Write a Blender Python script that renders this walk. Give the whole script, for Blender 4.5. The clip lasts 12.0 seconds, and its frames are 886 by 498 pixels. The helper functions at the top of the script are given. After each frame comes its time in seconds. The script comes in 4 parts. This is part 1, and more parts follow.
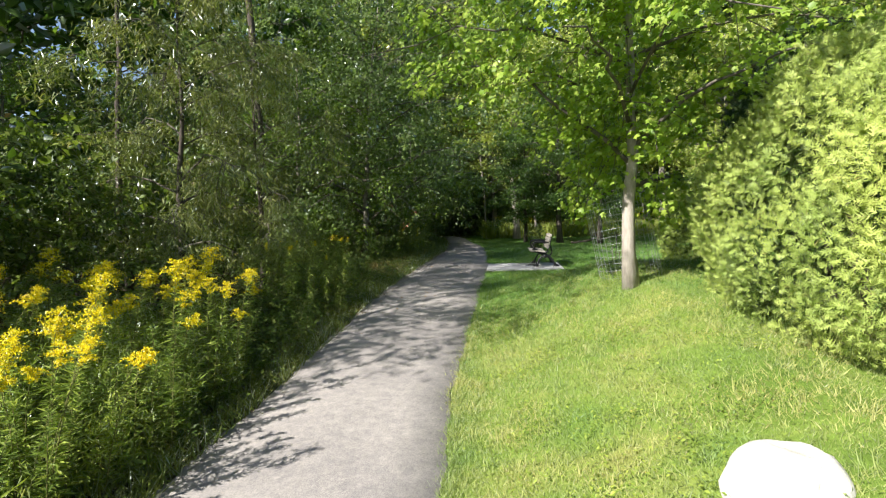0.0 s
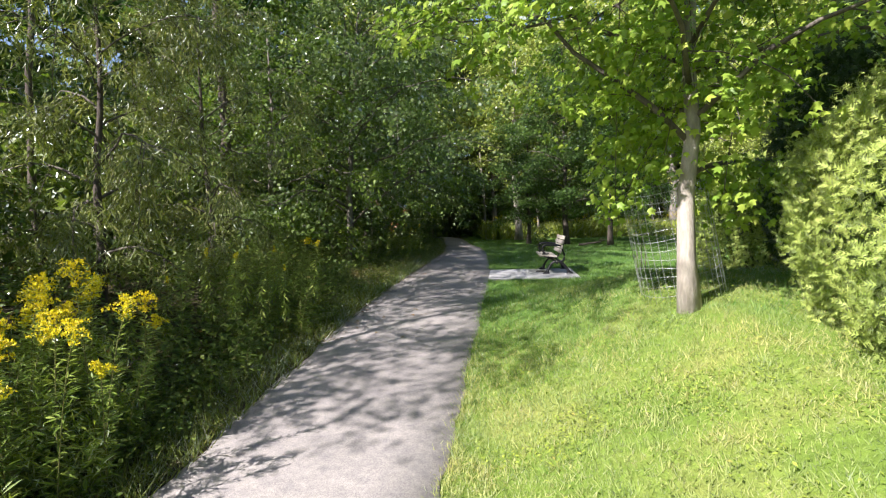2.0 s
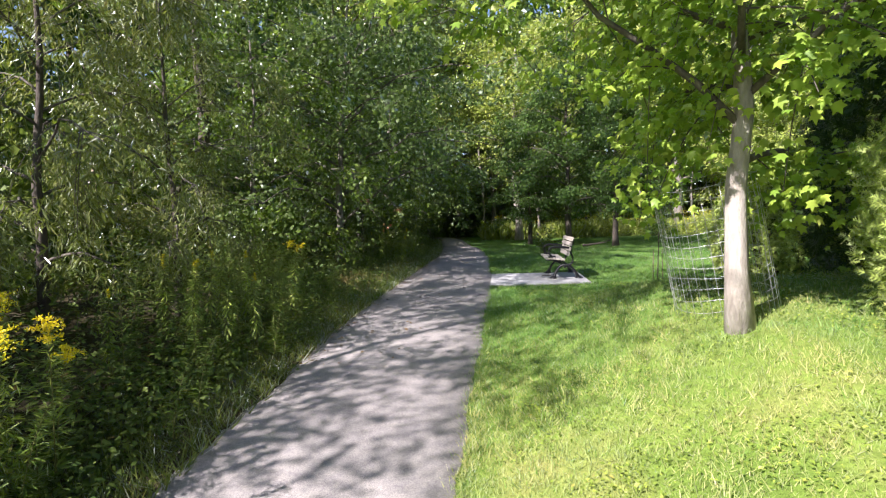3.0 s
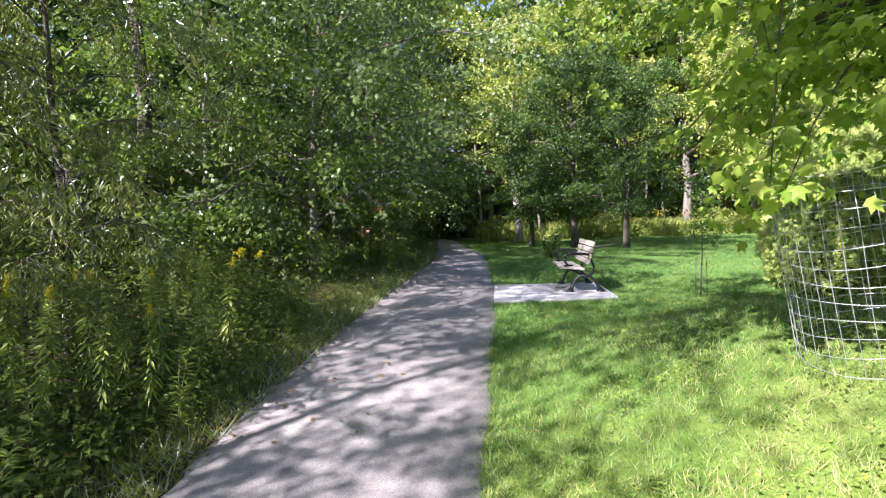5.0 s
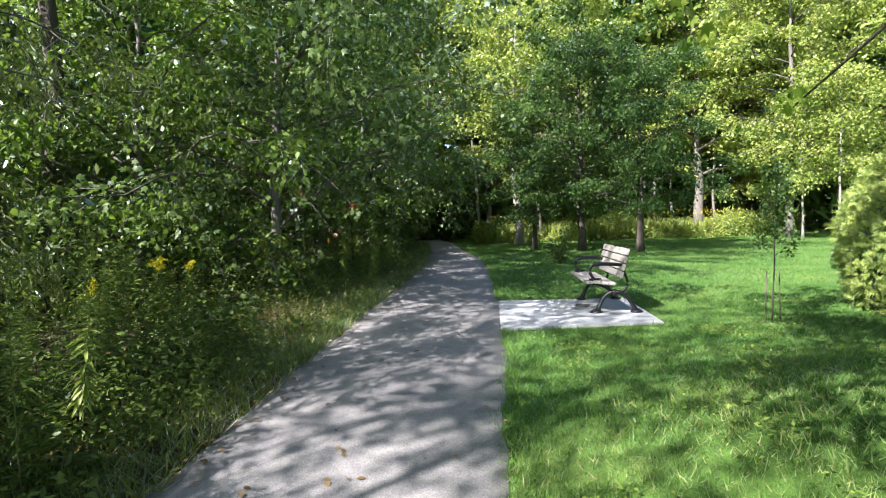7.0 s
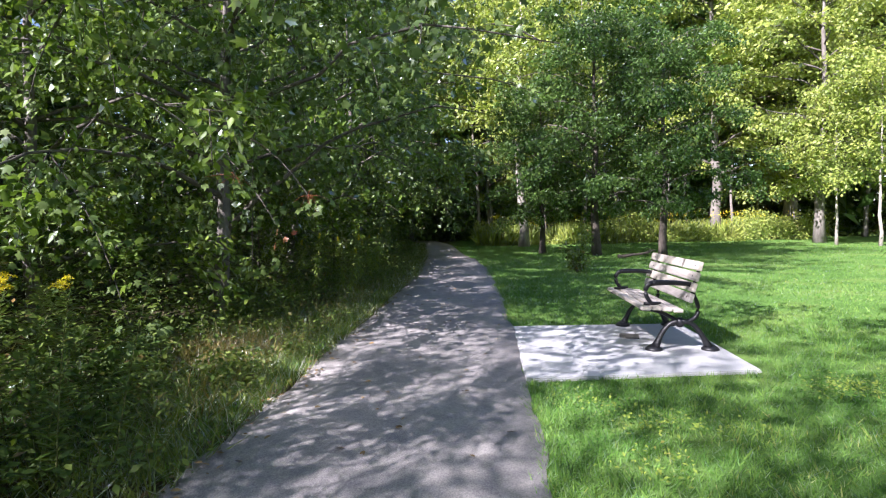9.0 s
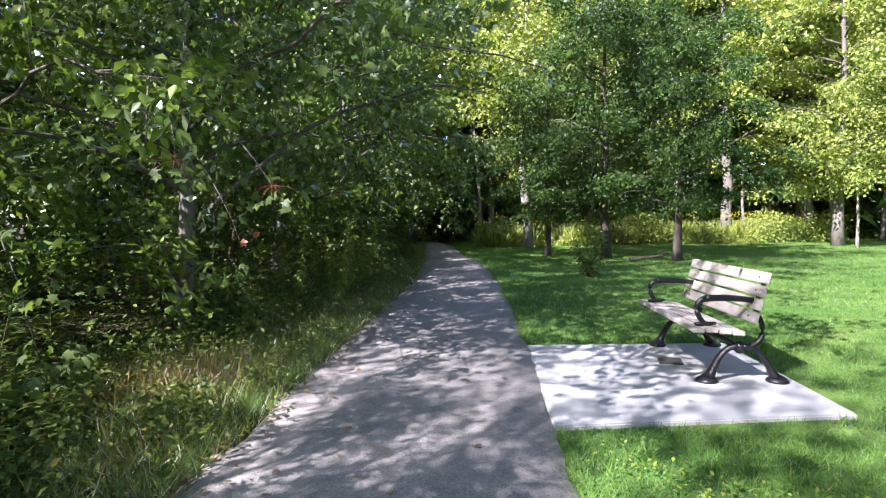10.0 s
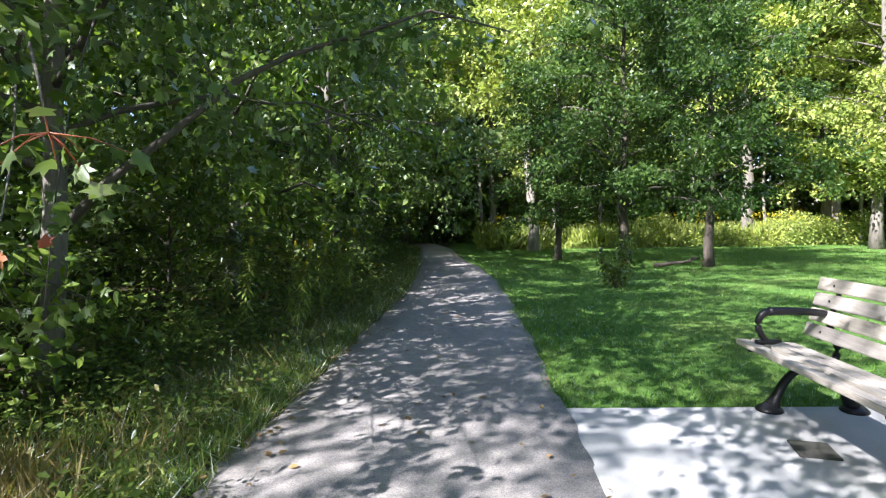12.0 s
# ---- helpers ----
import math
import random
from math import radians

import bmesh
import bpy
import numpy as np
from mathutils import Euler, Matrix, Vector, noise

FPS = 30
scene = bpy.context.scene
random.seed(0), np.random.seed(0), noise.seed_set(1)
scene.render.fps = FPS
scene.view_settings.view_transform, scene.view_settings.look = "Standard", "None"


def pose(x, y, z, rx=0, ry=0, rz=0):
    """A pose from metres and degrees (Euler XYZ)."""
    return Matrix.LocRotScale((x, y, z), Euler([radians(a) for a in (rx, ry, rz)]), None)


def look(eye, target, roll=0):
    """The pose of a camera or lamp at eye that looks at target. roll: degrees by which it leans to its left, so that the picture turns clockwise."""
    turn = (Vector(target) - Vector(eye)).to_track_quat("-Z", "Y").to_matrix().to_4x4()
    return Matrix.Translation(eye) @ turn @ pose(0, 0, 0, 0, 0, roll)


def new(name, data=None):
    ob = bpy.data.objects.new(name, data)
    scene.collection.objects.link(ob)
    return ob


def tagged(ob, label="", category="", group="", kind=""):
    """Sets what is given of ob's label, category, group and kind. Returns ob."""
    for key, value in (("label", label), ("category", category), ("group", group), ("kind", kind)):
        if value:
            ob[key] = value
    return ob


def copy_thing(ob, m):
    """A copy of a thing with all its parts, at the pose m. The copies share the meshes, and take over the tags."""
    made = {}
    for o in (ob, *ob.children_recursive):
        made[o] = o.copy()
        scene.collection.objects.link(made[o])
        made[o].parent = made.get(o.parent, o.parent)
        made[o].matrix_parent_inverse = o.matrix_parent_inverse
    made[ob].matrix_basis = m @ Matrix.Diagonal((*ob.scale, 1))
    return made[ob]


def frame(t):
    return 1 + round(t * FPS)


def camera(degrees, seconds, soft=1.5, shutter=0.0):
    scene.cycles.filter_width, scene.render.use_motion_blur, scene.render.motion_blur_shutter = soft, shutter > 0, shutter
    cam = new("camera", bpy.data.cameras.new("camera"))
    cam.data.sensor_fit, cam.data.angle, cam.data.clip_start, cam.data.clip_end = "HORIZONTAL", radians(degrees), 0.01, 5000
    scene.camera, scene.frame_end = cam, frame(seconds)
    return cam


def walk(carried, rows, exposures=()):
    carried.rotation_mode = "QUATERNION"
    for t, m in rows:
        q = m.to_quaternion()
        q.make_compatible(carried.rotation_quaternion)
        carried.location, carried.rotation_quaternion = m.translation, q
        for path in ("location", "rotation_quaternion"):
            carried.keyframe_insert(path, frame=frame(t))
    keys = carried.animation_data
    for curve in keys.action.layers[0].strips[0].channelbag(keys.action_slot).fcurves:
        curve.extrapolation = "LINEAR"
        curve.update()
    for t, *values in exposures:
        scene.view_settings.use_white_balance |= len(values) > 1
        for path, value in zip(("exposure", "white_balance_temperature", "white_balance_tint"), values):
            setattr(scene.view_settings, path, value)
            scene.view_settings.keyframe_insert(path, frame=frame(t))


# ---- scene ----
cam = camera(78.4, 12.0, 1.2)
PATH = [
    (0.0, (0.839, 0.123, 1.277), (0.686, 2.115, 1.176), -1.55),
    (0.5, (0.842, 0.643, 1.266), (0.688, 2.634, 1.165), -1.49),
    (1.0, (0.828, 1.164, 1.261), (0.675, 3.156, 1.160), -1.49),
    (1.5, (0.803, 1.686, 1.261), (0.652, 3.677, 1.160), -1.53),
    (2.0, (0.773, 2.207, 1.264), (0.625, 4.198, 1.164), -1.59),
    (2.5, (0.742, 2.726, 1.269), (0.596, 4.718, 1.169), -1.68),
    (3.0, (0.711, 3.244, 1.276), (0.570, 5.236, 1.175), -1.76),
    (3.5, (0.683, 3.760, 1.283), (0.546, 5.752, 1.182), -1.84),
    (4.0, (0.658, 4.274, 1.290), (0.525, 6.267, 1.189), -1.91),
    (4.5, (0.636, 4.788, 1.297), (0.508, 6.781, 1.195), -1.96),
    (5.0, (0.617, 5.301, 1.303), (0.493, 7.295, 1.201), -1.99),
    (5.5, (0.599, 5.815, 1.307), (0.480, 7.809, 1.205), -1.98),
    (6.0, (0.581, 6.329, 1.311), (0.466, 8.323, 1.208), -1.95),
    (6.5, (0.563, 6.844, 1.313), (0.452, 8.839, 1.210), -1.89),
    (7.0, (0.542, 7.361, 1.314), (0.435, 9.356, 1.211), -1.81),
    (7.5, (0.518, 7.879, 1.314), (0.414, 9.874, 1.211), -1.70),
    (8.0, (0.490, 8.399, 1.313), (0.389, 10.394, 1.210), -1.57),
    (8.5, (0.458, 8.919, 1.312), (0.359, 10.914, 1.208), -1.42),
    (9.0, (0.422, 9.438, 1.309), (0.325, 11.433, 1.206), -1.28),
    (9.5, (0.384, 9.955, 1.306), (0.288, 11.950, 1.203), -1.13),
    (10.0, (0.345, 10.468, 1.302), (0.251, 12.463, 1.199), -1.00),
    (10.5, (0.310, 10.974, 1.297), (0.217, 12.969, 1.195), -0.90),
    (11.0, (0.282, 11.469, 1.292), (0.191, 13.465, 1.191), -0.84),
    (11.5, (0.268, 11.950, 1.286), (0.178, 13.945, 1.185), -0.84),
    (12.0, (0.275, 12.410, 1.279), (0.187, 14.406, 1.179), -0.91),
]
EXPOSURES = [(0.0, 1.21, 6400, 13), (1.5, 1.37, 6300, 18), (3.0, 1.57, 6150, 25), (5.0, 1.88, 5950, 29), (7.0, 1.82, 5900, 18), (9.5, 1.95, 5800, 28), (12.0, 2.12, 5880, 18)]
walk(cam, [(t, look(eye, target, roll)) for t, eye, target, roll in PATH], EXPOSURES)

# ---- light ----
SUN_FROM = Vector((-0.72, -0.69, 0.0)).normalized()
SUN_ELEVATION = 42.0
world = bpy.data.worlds.new("sky")
scene.world = world
world.use_nodes = True
wn = world.node_tree
sky = wn.nodes.new("ShaderNodeTexSky")
sky.sky_type, sky.sun_disc = "NISHITA", False
sky.sun_elevation = radians(SUN_ELEVATION)
sky.sun_rotation = math.atan2(SUN_FROM.x, SUN_FROM.y)
wn.links.new(sky.outputs[0], wn.nodes["Background"].inputs[0])
wn.nodes["Background"].inputs[1].default_value = 0.072
sun_data = bpy.data.lights.new("sun", "SUN")
sun_data.energy, sun_data.angle, sun_data.color = 5.0, radians(0.55), (1.0, 0.95, 0.86)
sun = new("sun", sun_data)
sun_way = SUN_FROM * math.cos(radians(SUN_ELEVATION)) + Vector((0, 0, math.sin(radians(SUN_ELEVATION))))
sun.matrix_world = look(sun_way * 60, (0, 0, 0))

# ---- materials ----
def nodes_of(name):
    m = bpy.data.materials.new(name)
    m.use_nodes = True
    m.node_tree.nodes.clear()
    return m, m.node_tree


def link(nt, a, b):
    nt.links.new(a, b)


def rgb(c):
    return (c[0], c[1], c[2], 1.0)


def noise_node(nt, scale, detail=4.0, rough=0.6, coord=None):
    n = nt.nodes.new("ShaderNodeTexNoise")
    n.inputs["Scale"].default_value, n.inputs["Detail"].default_value, n.inputs["Roughness"].default_value = scale, detail, rough
    if coord is not None:
        link(nt, coord, n.inputs["Vector"])
    return n


def ramp_node(nt, source, stops):
    r = nt.nodes.new("ShaderNodeValToRGB")
    while len(r.color_ramp.elements) < len(stops):
        r.color_ramp.elements.new(0.5)
    for e, (p, c) in zip(r.color_ramp.elements, stops):
        e.position, e.color = p, rgb(c)
    link(nt, source, r.inputs[0])
    return r


def mix_node(nt, fac, a, b, blend="MIX"):
    m = nt.nodes.new("ShaderNodeMix")
    m.data_type, m.blend_type = "RGBA", blend
    for socket, v in ((m.inputs[0], fac), (m.inputs[6], a), (m.inputs[7], b)):
        if hasattr(v, "node"):
            link(nt, v, socket)
        elif isinstance(v, (int, float)):
            socket.default_value = v
        else:
            socket.default_value = rgb(v)
    return m.outputs[2]


def leaf_material(name, low, high, odd=None, translucent=0.42, gloss=0.12, rough=0.35, patch=0.9, tones=((0.72, 0.8, 0.75), (1.1, 1.06, 0.95))):
    """Leaves: each island its own tone between low and high, thin enough to let light through."""
    m, nt = nodes_of(name)
    geo = nt.nodes.new("ShaderNodeNewGeometry")
    stops = [(0.0, low), (0.8, high)] + ([(0.96, high), (1.0, odd)] if odd else [(1.0, high)])
    ramp = ramp_node(nt, geo.outputs["Random Per Island"], stops)
    big = noise_node(nt, patch, 3.0, 0.55, geo.outputs["Position"])
    tone = ramp_node(nt, big.outputs["Fac"], [(0.32, tones[0]), (0.68, tones[1])])
    colour = mix_node(nt, 1.0, ramp.outputs[0], tone.outputs[0], "MULTIPLY")
    diffuse = nt.nodes.new("ShaderNodeBsdfDiffuse")
    trans = nt.nodes.new("ShaderNodeBsdfTranslucent")
    shine = nt.nodes.new("ShaderNodeBsdfGlossy")
    link(nt, colour, diffuse.inputs[0])
    warm = mix_node(nt, 1.0, colour, (1.05, 1.16, 0.42), "MULTIPLY")
    link(nt, warm, trans.inputs[0])
    shine.inputs["Color"].default_value = (0.9, 0.95, 1.0, 1)
    shine.inputs["Roughness"].default_value = rough
    a = nt.nodes.new("ShaderNodeMixShader")
    a.inputs[0].default_value = translucent
    link(nt, diffuse.outputs[0], a.inputs[1]), link(nt, trans.outputs[0], a.inputs[2])
    fres = nt.nodes.new("ShaderNodeFresnel")
    fres.inputs[0].default_value = 1.42
    scale = nt.nodes.new("ShaderNodeMath")
    scale.operation = "MULTIPLY"
    scale.inputs[1].default_value = gloss * 6
    link(nt, fres.outputs[0], scale.inputs[0])
    b = nt.nodes.new("ShaderNodeMixShader")
    link(nt, scale.outputs[0], b.inputs[0]), link(nt, a.outputs[0], b.inputs[1]), link(nt, shine.outputs[0], b.inputs[2])
    out = nt.nodes.new("ShaderNodeOutputMaterial")
    link(nt, b.outputs[0], out.inputs[0])
    return m


def solid_material(name, stops, scale=8.0, rough=0.8, metal=0.0, bump=0.3, bump_scale=60.0, bump_size=0.01, stretch=(1, 1, 1), spec=0.4, fine=None, objectwise=False):
    """A surface with two scales of noise in its colour and a fine relief."""
    m, nt = nodes_of(name)
    coord = nt.nodes.new("ShaderNodeTexCoord")
    mapping = nt.nodes.new("ShaderNodeMapping")
    mapping.inputs["Scale"].default_value = stretch
    link(nt, coord.outputs["Object"], mapping.inputs[0])
    n1 = noise_node(nt, scale, 5.0, 0.62, mapping.outputs[0])
    r1 = ramp_node(nt, n1.outputs["Fac"], stops)
    n2 = noise_node(nt, bump_scale, 4.0, 0.7, mapping.outputs[0])
    r2 = ramp_node(nt, n2.outputs["Fac"], fine or [(0.3, (0.78, 0.78, 0.78)), (0.7, (1.12, 1.12, 1.12))])
    colour = mix_node(nt, 1.0, r1.outputs[0], r2.outputs[0], "MULTIPLY")
    if objectwise:
        info = nt.nodes.new("ShaderNodeObjectInfo")
        r3 = ramp_node(nt, info.outputs["Random"], [(0.0, (0.82, 0.82, 0.84)), (1.0, (1.1, 1.08, 1.04))])
        colour = mix_node(nt, 1.0, colour, r3.outputs[0], "MULTIPLY")
    p = nt.nodes.new("ShaderNodeBsdfPrincipled")
    link(nt, colour, p.inputs["Base Color"])
    p.inputs["Roughness"].default_value, p.inputs["Metallic"].default_value = rough, metal
    p.inputs["Specular IOR Level"].default_value = spec
    bp = nt.nodes.new("ShaderNodeBump")
    bp.inputs["Strength"].default_value, bp.inputs["Distance"].default_value = bump, bump_size
    link(nt, n2.outputs["Fac"], bp.inputs["Height"])
    link(nt, bp.outputs[0], p.inputs["Normal"])
    out = nt.nodes.new("ShaderNodeOutputMaterial")
    link(nt, p.outputs[0], out.inputs[0])
    return m


M_MAPLE = leaf_material("maple_leaf", (0.2, 0.33, 0.045), (0.42, 0.53, 0.09), (0.52, 0.54, 0.14), 0.5, 0.05, 0.4)
M_WILLOW = leaf_material("willow_leaf", (0.15, 0.185, 0.06), (0.31, 0.335, 0.125), (0.36, 0.33, 0.15), 0.38, 0.045, 0.42)
M_BROAD = leaf_material("broad_leaf", (0.09, 0.16, 0.03), (0.24, 0.33, 0.065), (0.34, 0.34, 0.1), 0.48, 0.06, 0.36)
M_SILVER = leaf_material("silver_leaf", (0.09, 0.145, 0.045), (0.205, 0.28, 0.095), (0.3, 0.36, 0.19), 0.48, 0.06, 0.36)
M_WOODS = leaf_material("woods_leaf", (0.22, 0.29, 0.055), (0.42, 0.46, 0.125), (0.5, 0.48, 0.17), 0.45, 0.05, 0.45)
M_DARKTREE = leaf_material("lawn_tree_leaf", (0.045, 0.1, 0.024), (0.125, 0.205, 0.05), (0.22, 0.28, 0.08), 0.42, 0.04, 0.45)
M_SHRUB = leaf_material("shrub_leaf", (0.06, 0.105, 0.024), (0.19, 0.25, 0.055), (0.27, 0.17, 0.07), 0.42, 0.05, 0.4)
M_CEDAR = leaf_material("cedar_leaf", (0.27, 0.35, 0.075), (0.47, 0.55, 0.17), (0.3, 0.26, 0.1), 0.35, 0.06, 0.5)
# inner sprays: a darker cedar leaf, with the shade between sprays painted in
M_CEDAR_INNER_SHADE = leaf_material("cedar_inner_shade_leaf", (0.055, 0.1, 0.02), (0.13, 0.19, 0.045), None, 0.25, 0.05, 0.5)
# near-black cedar leaf: the shade of the gap is put into the colour
M_SHADED_CEDAR = leaf_material("shaded_cedar_leaf", (0.025, 0.055, 0.02), (0.065, 0.105, 0.035), None, 0.15, 0.05, 0.5)
M_ROD_LEAF = leaf_material("goldenrod_leaf", (0.17, 0.25, 0.04), (0.36, 0.43, 0.085), (0.4, 0.34, 0.11), 0.42, 0.08, 0.4)
# same plant as above, darkened: the verge's shade is painted into the leaf
M_ROD_LEAF_SHADED = leaf_material("shaded_goldenrod_leaf", (0.085, 0.145, 0.026), (0.2, 0.27, 0.055), (0.27, 0.24, 0.08), 0.42, 0.06, 0.4)
M_ROD_FLOWER = leaf_material("goldenrod_flower", (0.70, 0.53, 0.012), (0.88, 0.74, 0.03), None, 0.35, 0.02, 0.6)
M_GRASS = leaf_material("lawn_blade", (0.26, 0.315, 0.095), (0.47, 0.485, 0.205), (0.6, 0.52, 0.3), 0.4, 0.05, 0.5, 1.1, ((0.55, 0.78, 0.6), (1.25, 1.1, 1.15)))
# lusher blades whose deep green also carries the shade on the far lawn
M_LUSH_SHADE = leaf_material("lush_shade_lawn_blade", (0.085, 0.2, 0.035), (0.2, 0.33, 0.075), (0.36, 0.38, 0.13), 0.4, 0.05, 0.5, 1.1, ((0.6, 0.78, 0.62), (1.25, 1.12, 1.05)))
M_WILD = leaf_material("wild_grass_blade", (0.10, 0.15, 0.03), (0.25, 0.28, 0.07), (0.4, 0.32, 0.14), 0.4, 0.08, 0.45)
M_DRY = leaf_material("dry_grass_blade", (0.24, 0.18, 0.07), (0.38, 0.30, 0.13), None, 0.35, 0.06, 0.5)
M_LITTER = leaf_material("fallen_leaf", (0.12, 0.075, 0.035), (0.3, 0.2, 0.1), (0.4, 0.3, 0.12), 0.15, 0.05, 0.5)
M_RED = leaf_material("red_leaf", (0.42, 0.09, 0.05), (0.5, 0.2, 0.1), None, 0.4, 0.1, 0.4)
M_BARK_PALE = solid_material("pale_grey_bark", [(0.3, (0.24, 0.21, 0.175)), (0.7, (0.42, 0.385, 0.335))], 7.0, 0.9, 0, 0.7, 26, 0.02, (1, 1, 0.3))
M_BARK_DARK = solid_material("dark_bark", [(0.3, (0.045, 0.037, 0.03)), (0.7, (0.12, 0.10, 0.08))], 8.0, 0.92, 0, 0.8, 30, 0.02, (1, 1, 0.25))
M_BARK_GREY = solid_material("grey_bark", [(0.3, (0.12, 0.105, 0.09)), (0.7, (0.26, 0.235, 0.205))], 8.0, 0.92, 0, 0.8, 30, 0.02, (1, 1, 0.25))
M_BARK_LIMB = solid_material("limb_bark", [(0.3, (0.075, 0.065, 0.055)), (0.7, (0.17, 0.15, 0.125))], 8.0, 0.92, 0, 0.8, 30, 0.02, (1, 1, 0.25))
M_STEM = solid_material("plant_stem", [(0.3, (0.10, 0.12, 0.03)), (0.7, (0.2, 0.19, 0.06))], 20, 0.7)
M_CONCRETE = solid_material("pale_concrete", [(0.25, (0.38, 0.38, 0.37)), (0.75, (0.49, 0.49, 0.48))], 2.2, 0.85, 0, 0.25, 220, 0.004)
M_ROCK = solid_material("white_rock", [(0.3, (0.5, 0.48, 0.43)), (0.7, (0.72, 0.7, 0.65))], 5, 0.85, 0, 0.5, 45, 0.02)
M_IRON = solid_material("black_painted_iron", [(0.3, (0.007, 0.0075, 0.009)), (0.7, (0.016, 0.016, 0.018))], 12, 0.42, 0.0, 0.15, 120, 0.003, spec=0.4)
M_SLAT = solid_material("weathered_slat", [(0.3, (0.37, 0.335, 0.29)), (0.7, (0.54, 0.50, 0.445))], 9, 0.7, 0, 0.25, 55, 0.004, (6, 0.35, 6), objectwise=True)
M_PLATE = solid_material("weathered_metal_plate", [(0.3, (0.04, 0.04, 0.036)), (0.7, (0.11, 0.105, 0.09))], 14, 0.6, 0.0, 0.3, 90, 0.003)
M_WIRE = solid_material("galvanised_wire", [(0.3, (0.4, 0.41, 0.42)), (0.7, (0.62, 0.63, 0.63))], 20, 0.45, 0.6, 0.1, 90, 0.002)
M_STAKE = solid_material("wooden_stake", [(0.3, (0.11, 0.085, 0.06)), (0.7, (0.2, 0.165, 0.12))], 20, 0.85)


def path_material():
    """Fine crushed stone bound to a grey surface, browner and rubbed where feet go, with small chips."""
    m, nt = nodes_of("grey_path")
    coord = nt.nodes.new("ShaderNodeNewGeometry")
    pos = coord.outputs["Position"]
    broad = noise_node(nt, 0.7, 5, 0.6, pos)
    r1 = ramp_node(nt, broad.outputs["Fac"], [(0.3, (0.225, 0.215, 0.21)), (0.7, (0.31, 0.293, 0.28))])
    mid = noise_node(nt, 9.0, 8, 0.8, pos)
    r2 = ramp_node(nt, mid.outputs["Fac"], [(0.33, (0.74, 0.74, 0.77)), (0.67, (1.2, 1.18, 1.13))])
    grit = nt.nodes.new("ShaderNodeTexVoronoi")
    grit.inputs["Scale"].default_value = 150.0
    link(nt, pos, grit.inputs["Vector"])
    r3 = ramp_node(nt, grit.outputs["Color"], [(0.1, (0.68, 0.68, 0.68)), (0.5, (1.0, 1.0, 0.98)), (0.95, (1.32, 1.3, 1.26))])
    c = mix_node(nt, 1.0, r1.outputs[0], r2.outputs[0], "MULTIPLY")
    c = mix_node(nt, 0.8, c, r3.outputs[0], "MULTIPLY")
    p = nt.nodes.new("ShaderNodeBsdfPrincipled")
    link(nt, c, p.inputs["Base Color"])
    p.inputs["Roughness"].default_value = 0.93
    p.inputs["Specular IOR Level"].default_value = 0.2
    add = nt.nodes.new("ShaderNodeMath")
    link(nt, grit.outputs["Distance"], add.inputs[0]), link(nt, mid.outputs["Fac"], add.inputs[1])
    bp = nt.nodes.new("ShaderNodeBump")
    bp.inputs["Strength"].default_value, bp.inputs["Distance"].default_value = 0.3, 0.006
    link(nt, add.outputs[0], bp.inputs["Height"]), link(nt, bp.outputs[0], p.inputs["Normal"])
    out = nt.nodes.new("ShaderNodeOutputMaterial")
    link(nt, p.outputs[0], out.inputs[0])
    return m


def ground_material():
    """Mown turf on the lawn side, brown leaf mould under the trees."""
    m, nt = nodes_of("turf_and_mould")
    geo = nt.nodes.new("ShaderNodeNewGeometry")
    pos = geo.outputs["Position"]
    n1 = noise_node(nt, 0.8, 6, 0.65, pos)
    n2 = noise_node(nt, 14.0, 6, 0.75, pos)
    turf = ramp_node(nt, n1.outputs["Fac"], [(0.28, (0.085, 0.15, 0.022)), (0.5, (0.15, 0.225, 0.038)), (0.75, (0.27, 0.27, 0.085))])
    # turf past the bank: lusher, with the tree shade mixed into its green
    lush_shade = ramp_node(nt, n1.outputs["Fac"], [(0.28, (0.05, 0.12, 0.02)), (0.5, (0.09, 0.18, 0.035)), (0.75, (0.17, 0.23, 0.06))])
    mould = ramp_node(nt, n1.outputs["Fac"], [(0.3, (0.03, 0.028, 0.016)), (0.7, (0.085, 0.068, 0.036))])
    sep = nt.nodes.new("ShaderNodeSeparateXYZ")
    link(nt, pos, sep.inputs[0])
    side = nt.nodes.new("ShaderNodeMapRange")
    side.inputs["From Min"].default_value, side.inputs["From Max"].default_value = -0.8, 0.2
    link(nt, sep.outputs["X"], side.inputs[0])
    along = nt.nodes.new("ShaderNodeMapRange")
    along.inputs["From Min"].default_value, along.inputs["From Max"].default_value = 7.5, 11.0
    link(nt, sep.outputs["Y"], along.inputs[0])
    c = mix_node(nt, along.outputs[0], turf.outputs[0], lush_shade.outputs[0])
    c = mix_node(nt, side.outputs[0], mould.outputs[0], c)
    fine = ramp_node(nt, n2.outputs["Fac"], [(0.3, (0.6, 0.62, 0.6)), (0.7, (1.25, 1.25, 1.2))])
    c = mix_node(nt, 1.0, c, fine.outputs[0], "MULTIPLY")
    p = nt.nodes.new("ShaderNodeBsdfPrincipled")
    link(nt, c, p.inputs["Base Color"])
    p.inputs["Roughness"].default_value, p.inputs["Specular IOR Level"].default_value = 0.95, 0.15
    bp = nt.nodes.new("ShaderNodeBump")
    bp.inputs["Strength"].default_value, bp.inputs["Distance"].default_value = 0.8, 0.04
    link(nt, n2.outputs["Fac"], bp.inputs["Height"]), link(nt, bp.outputs[0], p.inputs["Normal"])
    out = nt.nodes.new("ShaderNodeOutputMaterial")
    link(nt, p.outputs[0], out.inputs[0])
    return m


M_PATH, M_GROUND = path_material(), ground_material()

# ---- mesh helpers ----
rng = np.random.default_rng(11)


